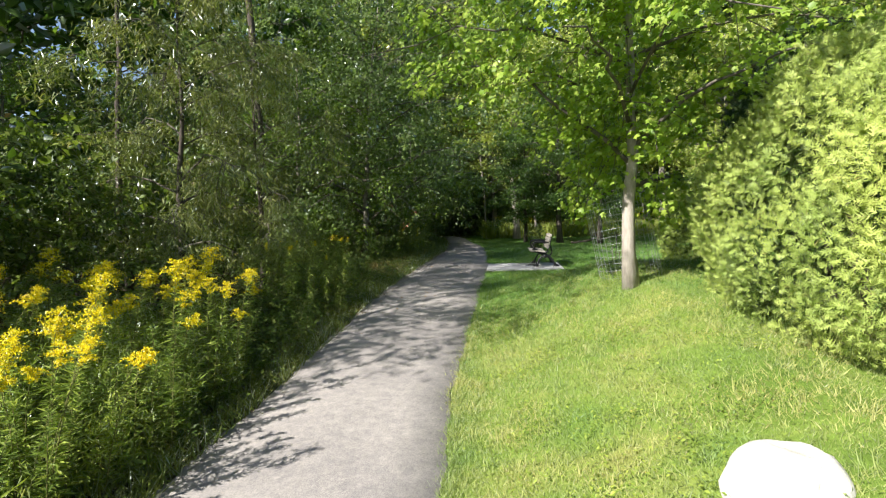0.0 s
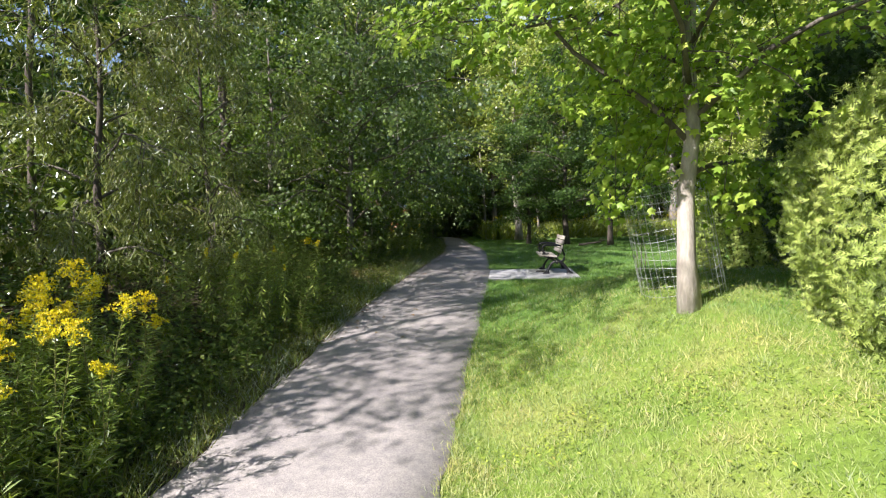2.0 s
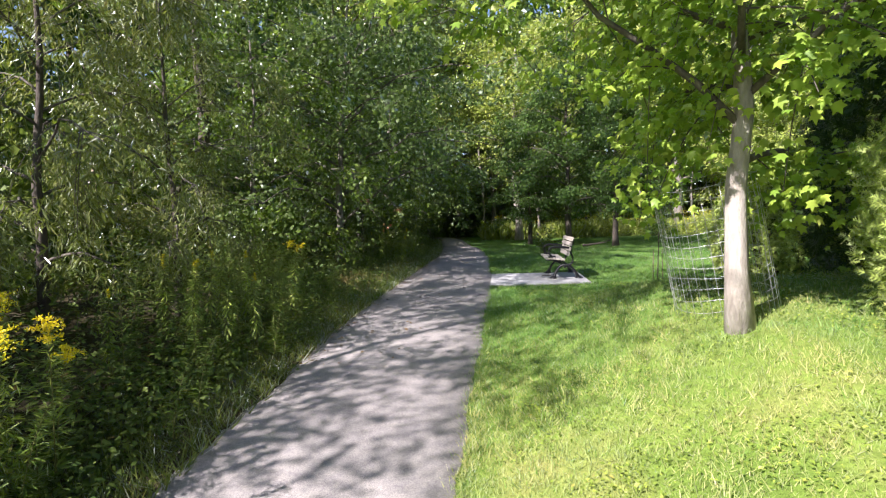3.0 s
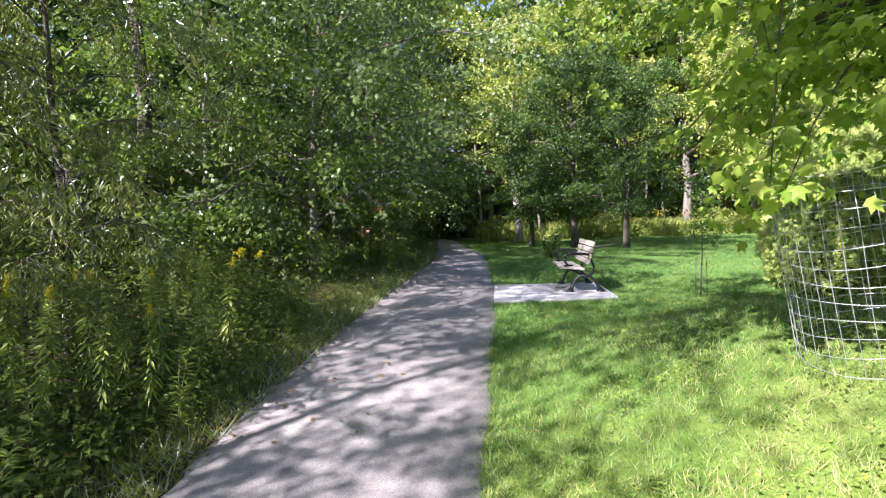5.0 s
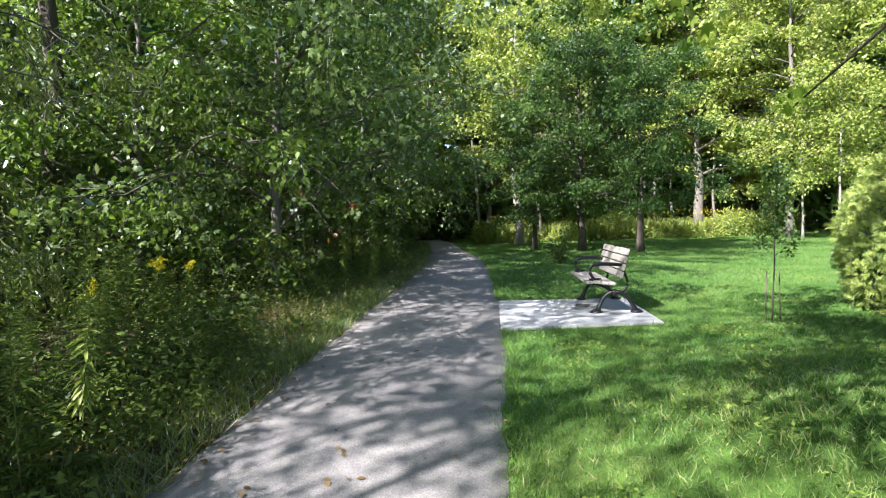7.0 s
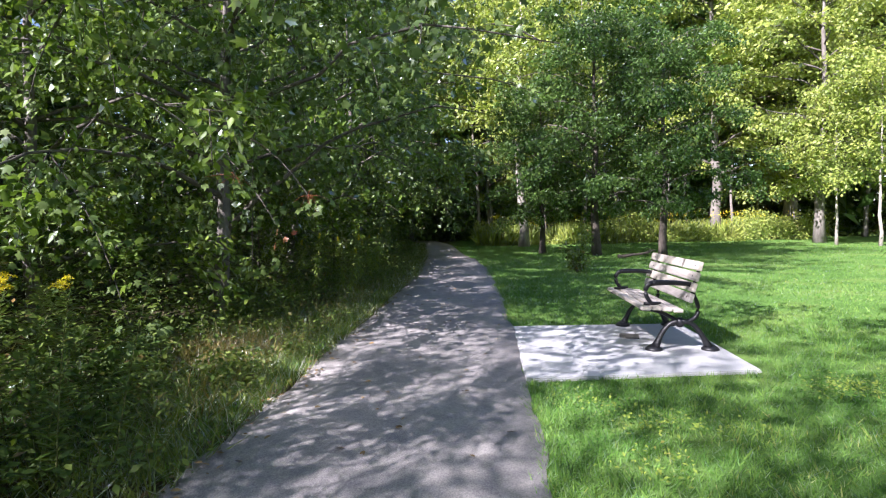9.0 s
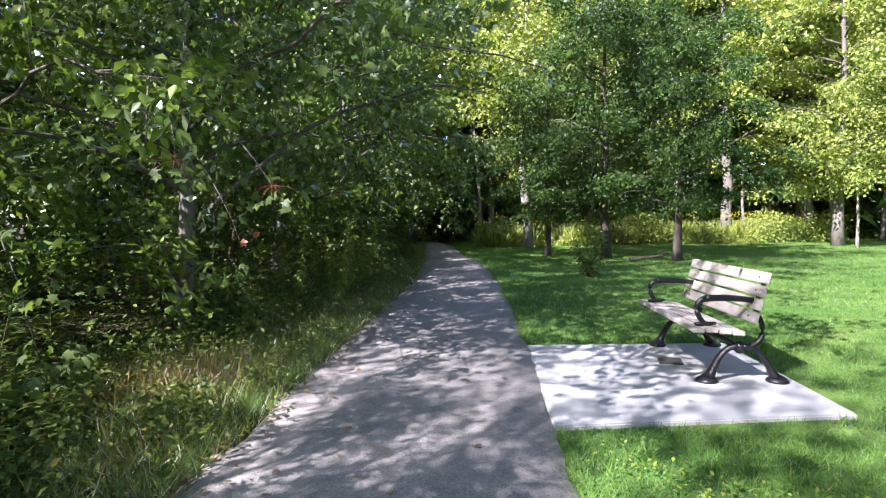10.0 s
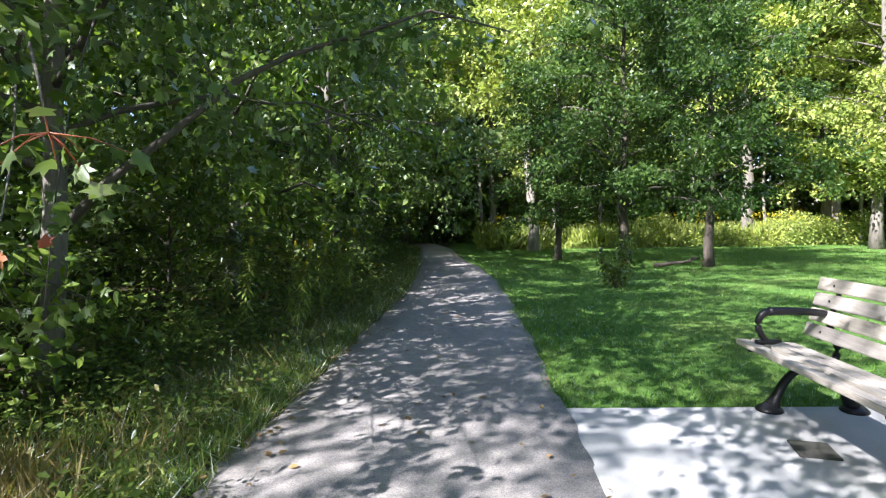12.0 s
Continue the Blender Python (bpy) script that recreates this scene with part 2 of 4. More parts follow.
def mesh_np(name, verts, faces, material, smooth=False):
    """A mesh from arrays; every face has the same number of corners."""
    me = bpy.data.meshes.new(name)
    verts, faces = np.asarray(verts, float).reshape(-1, 3), np.asarray(faces, np.int64)
    k = faces.shape[1]
    me.vertices.add(len(verts))
    me.vertices.foreach_set("co", verts.ravel())
    me.loops.add(faces.size)
    me.loops.foreach_set("vertex_index", faces.ravel().astype(np.int32))
    me.polygons.add(len(faces))
    me.polygons.foreach_set("loop_start", np.arange(len(faces), dtype=np.int32) * k)
    if smooth:
        me.polygons.foreach_set("use_smooth", np.ones(len(faces), bool))
    me.materials.append(material)
    me.update(calc_edges=True)
    return me


def join_np(pieces):
    """Several (verts, faces) put together."""
    vs, fs, base = [], [], 0
    for v, f in pieces:
        vs.append(v), fs.append(np.asarray(f) + base)
        base += len(v)
    return np.concatenate(vs), np.concatenate(fs)


def part(name, data, parent, label=""):
    ob = new(name, data)
    ob.parent = parent
    return tagged(ob, label)


def from_bm(name, bm, material, smooth=False):
    me = bpy.data.meshes.new(name)
    bm.to_mesh(me)
    bm.free()
    me.materials.append(material)
    if smooth:
        for p in me.polygons:
            p.use_smooth = True
    return me


def thing(name, at, label, category, group="", turn=0.0):
    ob = new(name)
    ob.empty_display_size = 0.2
    ob.matrix_basis = pose(at[0], at[1], at[2], 0, 0, turn)
    return tagged(ob, label, category, group)


def unit(a):
    a = np.asarray(a, float)
    return a / np.maximum(np.linalg.norm(a, axis=-1, keepdims=True), 1e-9)


def tube(points, radii, sides=7, squash=1.0):
    """A tapered tube along points. Closed at both ends by narrow caps."""
    p = np.asarray(points, float)
    r = np.asarray(radii, float)
    n = len(p)
    way = unit(np.gradient(p, axis=0))
    ref = np.array([0.0, 0, 1]) if abs(way[0][2]) < 0.8 else np.array([0.0, 1, 0])
    a = unit(np.cross(way, ref))
    b = np.cross(way, a)
    ang = np.linspace(0, 2 * np.pi, sides, endpoint=False)
    ring = a[:, None] * np.cos(ang)[None, :, None] + b[:, None] * np.sin(ang)[None, :, None] * squash
    v = (p[:, None] + ring * r[:, None, None]).reshape(-1, 3)
    v = np.concatenate([v, p[:1], p[-1:]])
    i, j = np.meshgrid(np.arange(n - 1), np.arange(sides), indexing="ij")
    i, j = i.ravel(), j.ravel()
    k = (j + 1) % sides
    f = np.stack([i * sides + j, i * sides + k, (i + 1) * sides + k, (i + 1) * sides + j], 1)
    j = np.arange(sides)
    k = (j + 1) % sides
    s, e, top = n * sides, n * sides + 1, (n - 1) * sides
    caps = np.concatenate([np.stack([k, j, np.full(sides, s), np.full(sides, s)], 1), np.stack([top + j, top + k, np.full(sides, e), np.full(sides, e)], 1)])
    tri = np.concatenate([f[:, [0, 1, 2]], f[:, [0, 2, 3]], caps[:, :3]])
    return v, tri


def curve_points(a, b, c, d, n=8):
    """Points on a cubic curve with the four control points."""
    t = np.linspace(0, 1, n)[:, None]
    a, b, c, d = (np.asarray(q, float) for q in (a, b, c, d))
    return (1 - t) ** 3 * a + 3 * (1 - t) ** 2 * t * b + 3 * (1 - t) * t * t * c + t ** 3 * d


# leaf outlines: x across, y along, z up; one unit long
RHOMB = (np.array([[0, 0, 0], [0.27, 0.45, 0.07], [0, 1, -0.06], [-0.27, 0.45, 0.07]]), np.array([[0, 1, 2], [0, 2, 3]]))
NARROW = (np.array([[0, 0, 0], [0.085, 0.45, 0.02], [0, 1, -0.1], [-0.085, 0.45, 0.02]]), np.array([[0, 1, 2], [0, 2, 3]]))
BLADE = (np.array([[-0.055, 0, 0], [0.055, 0, 0], [0.0, 1, 0.12]]), np.array([[0, 1, 2]]))
OVAL = (np.array([[0, 0, 0], [0.24, 0.25, 0.05], [0.27, 0.6, 0.05], [0, 1, -0.05], [-0.27, 0.6, 0.05], [-0.24, 0.25, 0.05]]),
        np.array([[0, 1, 2], [0, 2, 3], [0, 3, 4], [0, 4, 5]]))


def lobed_outline():
    half = [(0.16, 0.0, 0), (0.46, 0.08, -0.05), (0.36, 0.28, 0.03), (0.55, 0.62, -0.07), (0.26, 0.58, 0.03), (0.0, 1.0, -0.08)]
    right = [np.array(p, float) for p in half]
    left = [np.array((-p[0], p[1], p[2])) for p in half[-2::-1]]
    ring = [np.array((0, 0.02, 0.0))] + right + left
    v = np.array([[0, 0.3, 0.04]] + ring)
    n = len(ring)
    return v, np.array([[0, 1 + i, 1 + (i + 1) % n] for i in range(n)])


LOBED = lobed_outline()
LOBED_SMALL = (np.array([[0, 0.3, 0.05], [0, 0, 0], [0.4, 0.12, -0.05], [0.3, 0.3, 0.03], [0.5, 0.66, -0.07], [0.17, 0.6, 0.03], [0, 1, -0.08], [-0.17, 0.6, 0.03], [-0.5, 0.66, -0.07], [-0.3, 0.3, 0.03], [-0.4, 0.12, -0.05]]),
               np.array([[0, 1 + i, 1 + (i + 1) % 10] for i in range(10)]))


def spray_outline():
    """A flat fern-like spray: short scaly leaflets set along a stem."""
    vs, fs = [], []

    def leaflet(root, tip, half):
        d = unit(np.array(tip) - np.array(root))
        side = np.array([d[1], -d[0], 0]) * half
        base = len(vs)
        vs.extend([np.array(root) - side, np.array(root) + side, np.array(tip)])
        fs.append([base, base + 1, base + 2])

    leaflet((0, 0, 0), (0, 1.0, -0.08), 0.06)
    for k in range(3):
        y, reach = 0.08 + 0.24 * k, 0.46 - 0.09 * k
        for s in (-1, 1):
            leaflet((0, y, 0), (s * reach, y + 0.34, -0.06), 0.062)
    return np.array(vs), np.array(fs)


SPRAY = spray_outline()


def scatter(outline, at, along, normal, size):
    """One outline set down at every place, as (verts, faces)."""
    t, f = outline
    at, n = np.asarray(at, float), len(at)
    y = unit(along)
    z = unit(normal - y * np.sum(normal * y, 1, keepdims=True))
    x = np.cross(y, z)
    s = np.broadcast_to(np.asarray(size, float), (n,))[:, None, None]
    v = at[:, None] + s * (t[None, :, 0:1] * x[:, None] + t[None, :, 1:2] * y[:, None] + t[None, :, 2:3] * z[:, None])
    faces = (f[None] + (np.arange(n) * len(t))[:, None, None]).reshape(-1, f.shape[1])
    return v.reshape(-1, 3), faces


def rand_dirs(n, flat=1.0):
    d = rng.normal(size=(n, 3))
    d[:, 2] *= flat
    return unit(d)


# ---- the lie of the land ----
PATH_Y = [-30, -4, 0, 2, 4, 6, 7, 8, 9, 10.4, 12, 14, 16, 18, 25, 33, 45, 200]
PATH_Z = [-0.9, -0.8, -0.76, -0.72, -0.66, -0.55, -0.46, -0.37, -0.28, -0.14, -0.08, -0.02, 0, 0.04, 0.06, 0.14, 0.2, 0.3]
EDGE_Y = [-30, -2, 3.9, 5.8, 7.3, 9, 10.4, 13, 16, 21, 23.8, 26.8, 28.8, 35, 40, 60]
EDGE_R = [0.6, 0.52, 0.5, 0.48, 0.54, 0.66, 0.72, 0.88, 0.95, 0.95, 0.88, 0.58, 0.2, -0.4, -1.4, -9]
LEFT_Y = [-30, -2, 3.8, 5, 7, 9.5, 11.8, 14.5, 17, 20, 23.4, 28, 35, 40, 60]
LEFT_X = [-1.5, -1.55, -1.62, -1.6, -1.5, -1.36, -1.22, -1.08, -1.0, -0.88, -0.86, -1.15, -1.75, -2.8, -10.5]


def path_z(y):
    y = np.asarray(y, float)
    return sum(np.interp(y + d, PATH_Y, PATH_Z) for d in (-0.7, -0.35, 0, 0.35, 0.7)) / 5


def right_x(y):
    return sum(np.interp(np.asarray(y, float) + d, EDGE_Y, EDGE_R) for d in (-0.6, 0, 0.6)) / 3


def left_x(y):
    return sum(np.interp(np.asarray(y, float) + d, LEFT_Y, LEFT_X) for d in (-0.6, 0, 0.6)) / 3


def ground_z(x, y):
    x, y = np.asarray(x, float), np.asarray(y, float)
    s = np.clip((y - 9.5) / 3.7, 0, 1)
    bank = 1 - s * s * (3 - 2 * s)
    rise = 0.30 * np.minimum(np.maximum(x - 0.8, 0), 2.3)
    left = 0.05 * np.minimum(np.maximum(-1.8 - x, 0), 6)
    return path_z(y) + bank * rise + left


def wiggle(y, seed):
    y = np.asarray(y, float)
    return 0.03 * np.sin(y * 2.3 + seed) + 0.022 * np.sin(y * 5.9 + 2 * seed) + 0.015 * np.sin(y * 13.7 + 3 * seed)


def build_ground():
    xs = np.concatenate([np.linspace(-900, -40, 12), np.linspace(-34, -5, 24), np.linspace(-4.6, 7, 117), np.linspace(8, 40, 28), np.linspace(60, 900, 12)])
    ys = np.concatenate([np.linspace(-900, -30, 12), np.linspace(-25, -1, 24), np.linspace(-0.5, 20, 83), np.linspace(21, 50, 30), np.linspace(60, 900, 12)])
    gx, gy = np.meshgrid(xs, ys)
    gz = ground_z(gx, gy)
    under = (gx > left_x(gy) + 0.15) & (gx < right_x(gy) - 0.15)
    under |= (gx > 1.0) & (gx < 2.85) & (gy > 14.1) & (gy < 16.0)
    gz = gz - np.where(under, 0.035, 0.0)
    gz += np.where((np.abs(gx) < 60) & ~under & (gy > 16.5), 0.012 * np.sin(gx * 1.3) * np.sin(gy * 0.9), 0)
    v = np.stack([gx, gy, gz], 2).reshape(-1, 3)
    ny, nx = gx.shape
    i, j = np.meshgrid(np.arange(ny - 1), np.arange(nx - 1), indexing="ij")
    a = (i * nx + j).ravel()
    f = np.stack([a, a + 1, a + nx + 1, a + nx], 1)
    ob = new("ground", mesh_np("ground", v, f, M_GROUND, True))
    tagged(ob, "sloping ground of mown turf and brown leaf mould", "ground", kind="structure")


def build_path():
    ys = np.concatenate([np.arange(-12, 24, 0.12), np.arange(24, 60, 0.4)])
    lx, rx, z = left_x(ys) + wiggle(ys, 1.0), right_x(ys) + wiggle(ys, 4.0) * 0.6, path_z(ys)
    rows = []
    for k, (u, drop) in enumerate(((0.0, -0.06), (0.012, 0.012), (0.25, 0.024), (0.5, 0.03), (0.75, 0.024), (0.988, 0.014), (1.0, -0.06))):
        rows.append(np.stack([lx + (rx - lx) * u, ys, z + drop], 1))
    v = np.stack(rows, 1).reshape(-1, 3)
    n, m = len(ys), len(rows)
    i, j = np.meshgrid(np.arange(n - 1), np.arange(m - 1), indexing="ij")
    a = (i * m + j).ravel()
    ob = new("path", mesh_np("path", v, np.stack([a, a + 1, a + m + 1, a + m], 1), M_PATH, True))
    tagged(ob, "grey crushed stone footpath winding into the trees", "path", kind="structure")


build_ground()
build_path()

# ---- growing things ----
def wavy(a, b, n, sway):
    """A crooked line from a to b."""
    t = np.linspace(0, 1, n)[:, None]
    p = np.asarray(a, float) * (1 - t) + np.asarray(b, float) * t
    w = rng.normal(size=(n, 3)) * sway
    w = np.cumsum(w, 0)
    w -= w[:1] + (w[-1:] - w[:1]) * t
    return p + w


def make_tree(name, label, category, height, trunk_r, crown_from, reach, bark, leaf, outline, leaf_size, leaves, limbs=16, droop=0.1, lean=(0, 0), squash=1.0, top=0.9, group="", clump=0.38, start=0.25, upward=0.55, clear=None, twigs=8, flutter=1.2, tilt=(0, 0)):
    """A tree at the origin: a tapered trunk with limbs and twigs, and a crown of leaves that sit round the twigs."""
    global rng
    rng = np.random.default_rng(sum(ord(c) for c in name))
    ob = thing(name, (0, 0, 0), label, category, group)
    lean = np.array([lean[0], lean[1], 0.0])
    n = 12
    spine = wavy((0, 0, -0.15), np.array([0, 0, height * 0.93]) + lean * height, n, 0.03 * height / n * 2)
    frac = np.linspace(0, 1, n)
    rad = trunk_r * np.clip(1.0 - 0.86 * frac ** 0.9, 0.06, 1) * (1 + 0.35 * np.exp(-frac * 30))
    wood = [tube(spine, rad, 9)]
    tips, tip_way = [], []
    for k in range(limbs):
        h = crown_from + (height * 0.9 - crown_from) * ((k + rng.uniform(0, 0.8)) / limbs) ** 0.85
        u = np.clip(h / (height * 0.93), 0, 0.99)
        root = np.array([np.interp(u, frac, spine[:, c]) for c in range(3)])
        turn = k * 2.399 + rng.uniform(-0.4, 0.4)
        v = (h - crown_from) / max(height - crown_from, 0.1)
        length = reach * (math.sin(math.pi * (0.22 + 0.72 * v)) ** 0.7) * rng.uniform(0.78, 1.1)
        flat = np.array([math.cos(turn), math.sin(turn) * squash, 0])
        end = root + flat * length + np.array([0, 0, length * (upward * (0.5 + v) - droop)])
        mid = root + flat * length * 0.5 + np.array([0, 0, length * upward * 0.55 * (0.6 + v)])
        line = curve_points(root, root * 0.4 + mid * 0.6, mid, end, 8) + rng.normal(size=(8, 3)) * 0.03 * length * np.linspace(0, 1, 8)[:, None]
        if clear is not None and clear(line).any():
            for lift in range(6):
                if clear(line).any():
                    line = line + np.linspace(0, 0.3, 8)[:, None] * np.array([0, 0, 1.0])
        r0 = np.interp(u, frac, rad) * 0.44
        wood.append(tube(line, np.linspace(r0, max(r0 * 0.14, 0.006), 8), 6))
        for s in range(twigs):
            w = rng.uniform(start, 1.0)
            q = np.array([np.interp(w, np.linspace(0, 1, 8), line[:, c]) for c in range(3)])
            d = unit(flat * rng.uniform(0.1, 0.8) + rng.normal(size=3) * np.array([0.7, 0.7, 0.45]) + np.array([0, 0, 0.12 - droop]))
            ll = length * rng.uniform(0.18, 0.4)
            twig = curve_points(q, q + d * ll * 0.4, q + d * ll * 0.7 + np.array([0, 0, -0.05 * ll]), q + d * ll + np.array([0, 0, -droop * ll * 1.4]), 5)
            if clear is not None and clear(twig).any():
                continue
            wood.append(tube(twig, np.linspace(max(r0 * 0.22, 0.008), 0.004, 5), 4))
            for e in np.linspace(0.35, 1.0, 4):
                tips.append(np.array([np.interp(e, np.linspace(0, 1, 5), twig[:, c]) for c in range(3)])), tip_way.append(d)
        tips.append(end), tip_way.append(flat)
    tips, tip_way = np.array(tips), np.array(tip_way)
    part("trunk", mesh_np(name + "_trunk", *wood[0], bark, True), ob)
    v, f = join_np(wood[1:])
    part("branchwork", mesh_np(name + "_branchwork", v, f, M_BARK_LIMB, True), ob)
    which = rng.integers(0, len(tips), leaves)
    spread = rng.normal(size=(leaves, 3)) * np.array([clump, clump, clump * 0.42])
    at = tips[which] + spread
    along = unit(tip_way[which] * 0.5 + rand_dirs(leaves, 0.6) + np.array([0, 0, -0.25 - droop]))
    normal = unit(rand_dirs(leaves) * flutter + np.array([tilt[0], tilt[1], 1.0]))
    if clear is not None:
        keep = ~clear(at)
        at, along, normal = at[keep], along[keep], normal[keep]
        leaves = len(at)
    v, f = scatter(outline, at, along, normal, leaf_size * rng.uniform(0.6, 1.2, leaves))
    part("crown", mesh_np(name + "_crown", v, f, leaf), ob)
    return ob


def put(ob, x, y, turn=0.0, size=1.0, dz=0.0):
    ob.matrix_basis = pose(x, y, float(ground_z(x, y)) + dz, 0, 0, turn) @ Matrix.Scale(size, 4)
    return ob


def again(ob, x, y, turn=0.0, size=1.0):
    c = copy_thing(ob, pose(0, 0, 0))
    return put(c, x, y, turn, size)


# the young maple on the bank; its boughs stay above head height over the path
def over_way(p):
    a = radians(40)
    x = 2.93 + p[:, 0] * math.cos(a) - p[:, 1] * math.sin(a)
    y = 8.06 + p[:, 0] * math.sin(a) + p[:, 1] * math.cos(a)
    return ((x < 1.9) & (p[:, 2] < 1.95 + 0.42 * (1.9 - x))) | ((y < 6.7) & (p[:, 2] < 2.5))


maple = make_tree("maple_tree", "young maple with pale grey trunk and bright green lobed leaves", "tree", 7.6, 0.105, 1.45, 3.9, M_BARK_PALE, M_MAPLE, LOBED_SMALL, 0.1, 30000, 36, 0.33, (0.0, 0.0), clump=0.16, flutter=0.6, tilt=(-0.95, -0.06), upward=0.38, start=0.06, clear=over_way, twigs=8)
put(maple, 2.93, 8.06, 40)

# willow and broad-leaved trees along the left of the path
willow = make_tree("willow_tree", "slender willow with dark trunk and drooping olive leaves", "tree", 6.8, 0.09, 1.2, 2.3, M_BARK_DARK, M_WILLOW, NARROW, 0.16, 13500, 22, 0.45, (0.02, 0), clump=0.17, upward=0.6, twigs=5)
put(willow, -4.5, 9.35, 10, 0.88)
ash = make_tree("broadleaf_tree", "dense broad-leaved tree with low dark green boughs", "tree", 6.4, 0.10, 0.7, 2.9, M_BARK_GREY, M_BROAD, RHOMB, 0.125, 12500, 24, 0.28, (0.03, 0), group="trees beside the path", clump=0.16, upward=0.5, twigs=5, start=0.2)
put(ash, -10.5, 18.0, 200, 0.9)
again(willow, -3.56, 10.56, 140, 0.74)
again(ash, -4.5, 15.2, 20, 0.96)


def over_path(p):
    return (p[:, 0] > 1.45) & (p[:, 2] < 1.7 + 0.35 * (p[:, 0] - 1.45))


silver = make_tree("silver_maple_tree", "leaning silver maple overhanging the path with grey-green leaves", "tree", 8.4, 0.10, 1.15, 4.5, M_BARK_GREY, M_SILVER, LOBED_SMALL, 0.095, 28000, 38, 0.34, (0.09, 0.0), group="trees beside the path", clump=0.18, upward=0.5, tilt=(-0.4, -0.4), clear=over_path, twigs=6, start=0.08)
put(silver, -2.85, 16.15, 0)


def low_bough(tree, base):
    """A low bough of pale lobed leaves on red stalks that hangs over the verge."""
    def local(x, y, z):
        return np.array([x - base[0], y - base[1], z - base[2]])
    root = local(-2.83, 16.1, 2.35)
    ends = [local(-0.91, 13.92, 1.5), local(-1.48, 13.82, 1.66)]
    wood = []
    for e in ends:
        wood.append(tube(curve_points(root, root + (e - root) * 0.4 + np.array([0, 0, 0.45]), root + (e - root) * 0.75 + np.array([0, 0, 0.35]), e + np.array([0, 0, 0.05]), 9), np.linspace(0.016, 0.003, 9), 6))
    part("low_bough", mesh_np("low_bough", *join_np(wood), M_BARK_LIMB, True), tree)
    at, stalk = [], []
    for e in ends:
        for k in range(11):
            p = e + rng.normal(size=3) * np.array([0.1, 0.1, 0.07])
            at.append(p)
            stalk.append(tube(np.array([e + np.array([0, 0, 0.05]), (e + p) / 2 + np.array([0, 0, 0.04]), p]), np.array([0.0025, 0.002, 0.002]), 4))
    at = np.array(at)
    n = len(at)
    part("leaf_spray", mesh_np("leaf_spray", *scatter(LOBED, at, rand_dirs(n) * 0.7 + np.array([0.2, -0.3, -0.5]), rand_dirs(n) * 0.5 + np.array([-0.3, -0.4, 0.8]), rng.uniform(0.06, 0.095, n)), M_SILVER), tree, "pale lobed leaves")["kind"] = "stuff"
    part("leaf_stalk", mesh_np("leaf_stalk", *join_np(stalk), M_RED), tree, "red leaf stalks")["kind"] = "stuff"
    c = local(-1.14, 13.95, 1.18)
    wood = tube(curve_points(root, root + np.array([0.5, -0.6, -0.1]), c + np.array([-0.3, 0.5, 0.3]), c, 8), np.linspace(0.01, 0.002, 8), 5)
    part("low_twig", mesh_np("low_twig", *wood, M_BARK_LIMB, True), tree)
    n = 4
    part("red_leaf", mesh_np("red_leaf", *scatter(LOBED, c + rng.normal(size=(n, 3)) * 0.07, rand_dirs(n) + np.array([0, 0, -0.5]), rand_dirs(n) * 0.5 + np.array([0, -0.5, 0.7]), rng.uniform(0.055, 0.085, n)), M_RED), tree, "reddened autumn leaves")["kind"] = "stuff"


low_bough(silver, (-2.85, 16.15, float(ground_z(-2.85, 16.15))))
poplar = make_tree("poplar_tree", "slim grey-green poplar beside the path", "tree", 7.2, 0.10, 1.2, 3.0, M_BARK_GREY, M_SILVER, RHOMB, 0.15, 14000, 22, 0.32, (0.04, 0.0), group="trees beside the path", clump=0.18, upward=0.5, twigs=4)
put(poplar, -2.7, 24.7, 130, 1.2)
again(ash, -3.1, 20.1, 75, 1.15)
again(ash, -3.4, 29.2, 260, 1.25)
again(poplar, -4.4, 34.5, 20, 1.0)
again(poplar, -9.2, 15.4, 60, 0.7)
again(ash, -7.2, 17.0, 20, 0.7)
again(ash, -9.6, 11.6, 250, 0.85)
again(ash, -7.2, 23.0, 150, 0.9)
again(poplar, -7.4, 28.5, 200, 1.0)
# tall trees with unseen crowns, added to cast soft dapples on path and lawn
tall = make_tree("tall_poplar_tree", "tall tree with high unseen airy crown, added to cast dappled shade", "tree", 14.0, 0.1, 8.2, 3.4, M_BARK_DARK, M_SILVER, RHOMB, 0.2, 4200, 16, 0.1, (0, 0), group="tall poplars", clump=0.45, upward=0.5, twigs=5)
put(tall, -5.6, 5.0, 0, 0.95)
again(tall, -6.3, 3.4, 100, 0.68)
again(tall, -6.2, 10.4, 30, 0.75)
again(tall, -5.4, 14.6, 200, 1.4)

# shrubs that fill the space under the boughs
elder = make_tree("elder_shrub", "dense dark green shrub under the trees", "shrub", 2.5, 0.035, 0.25, 1.25, M_BARK_DARK, M_SHRUB, RHOMB, 0.095, 6000, 15, 0.2, (0, 0), group="shrubs under the trees", clump=0.11, upward=0.5, twigs=5)
put(elder, -5.4, 7.9, 0)
for x, y, turn, size in ((-7.2, 10.4, 60, 1.0), (-3.2, 18.6, 200, 0.95), (-2.5, 20.9, 260, 0.9), (-2.4, 23.4, 20, 1.0), (-2.6, 26.6, 310, 1.05), (-2.9, 30.5, 90, 1.1), (-7.0, 7.2, 230, 1.2)):
    again(elder, x, y, turn, size)

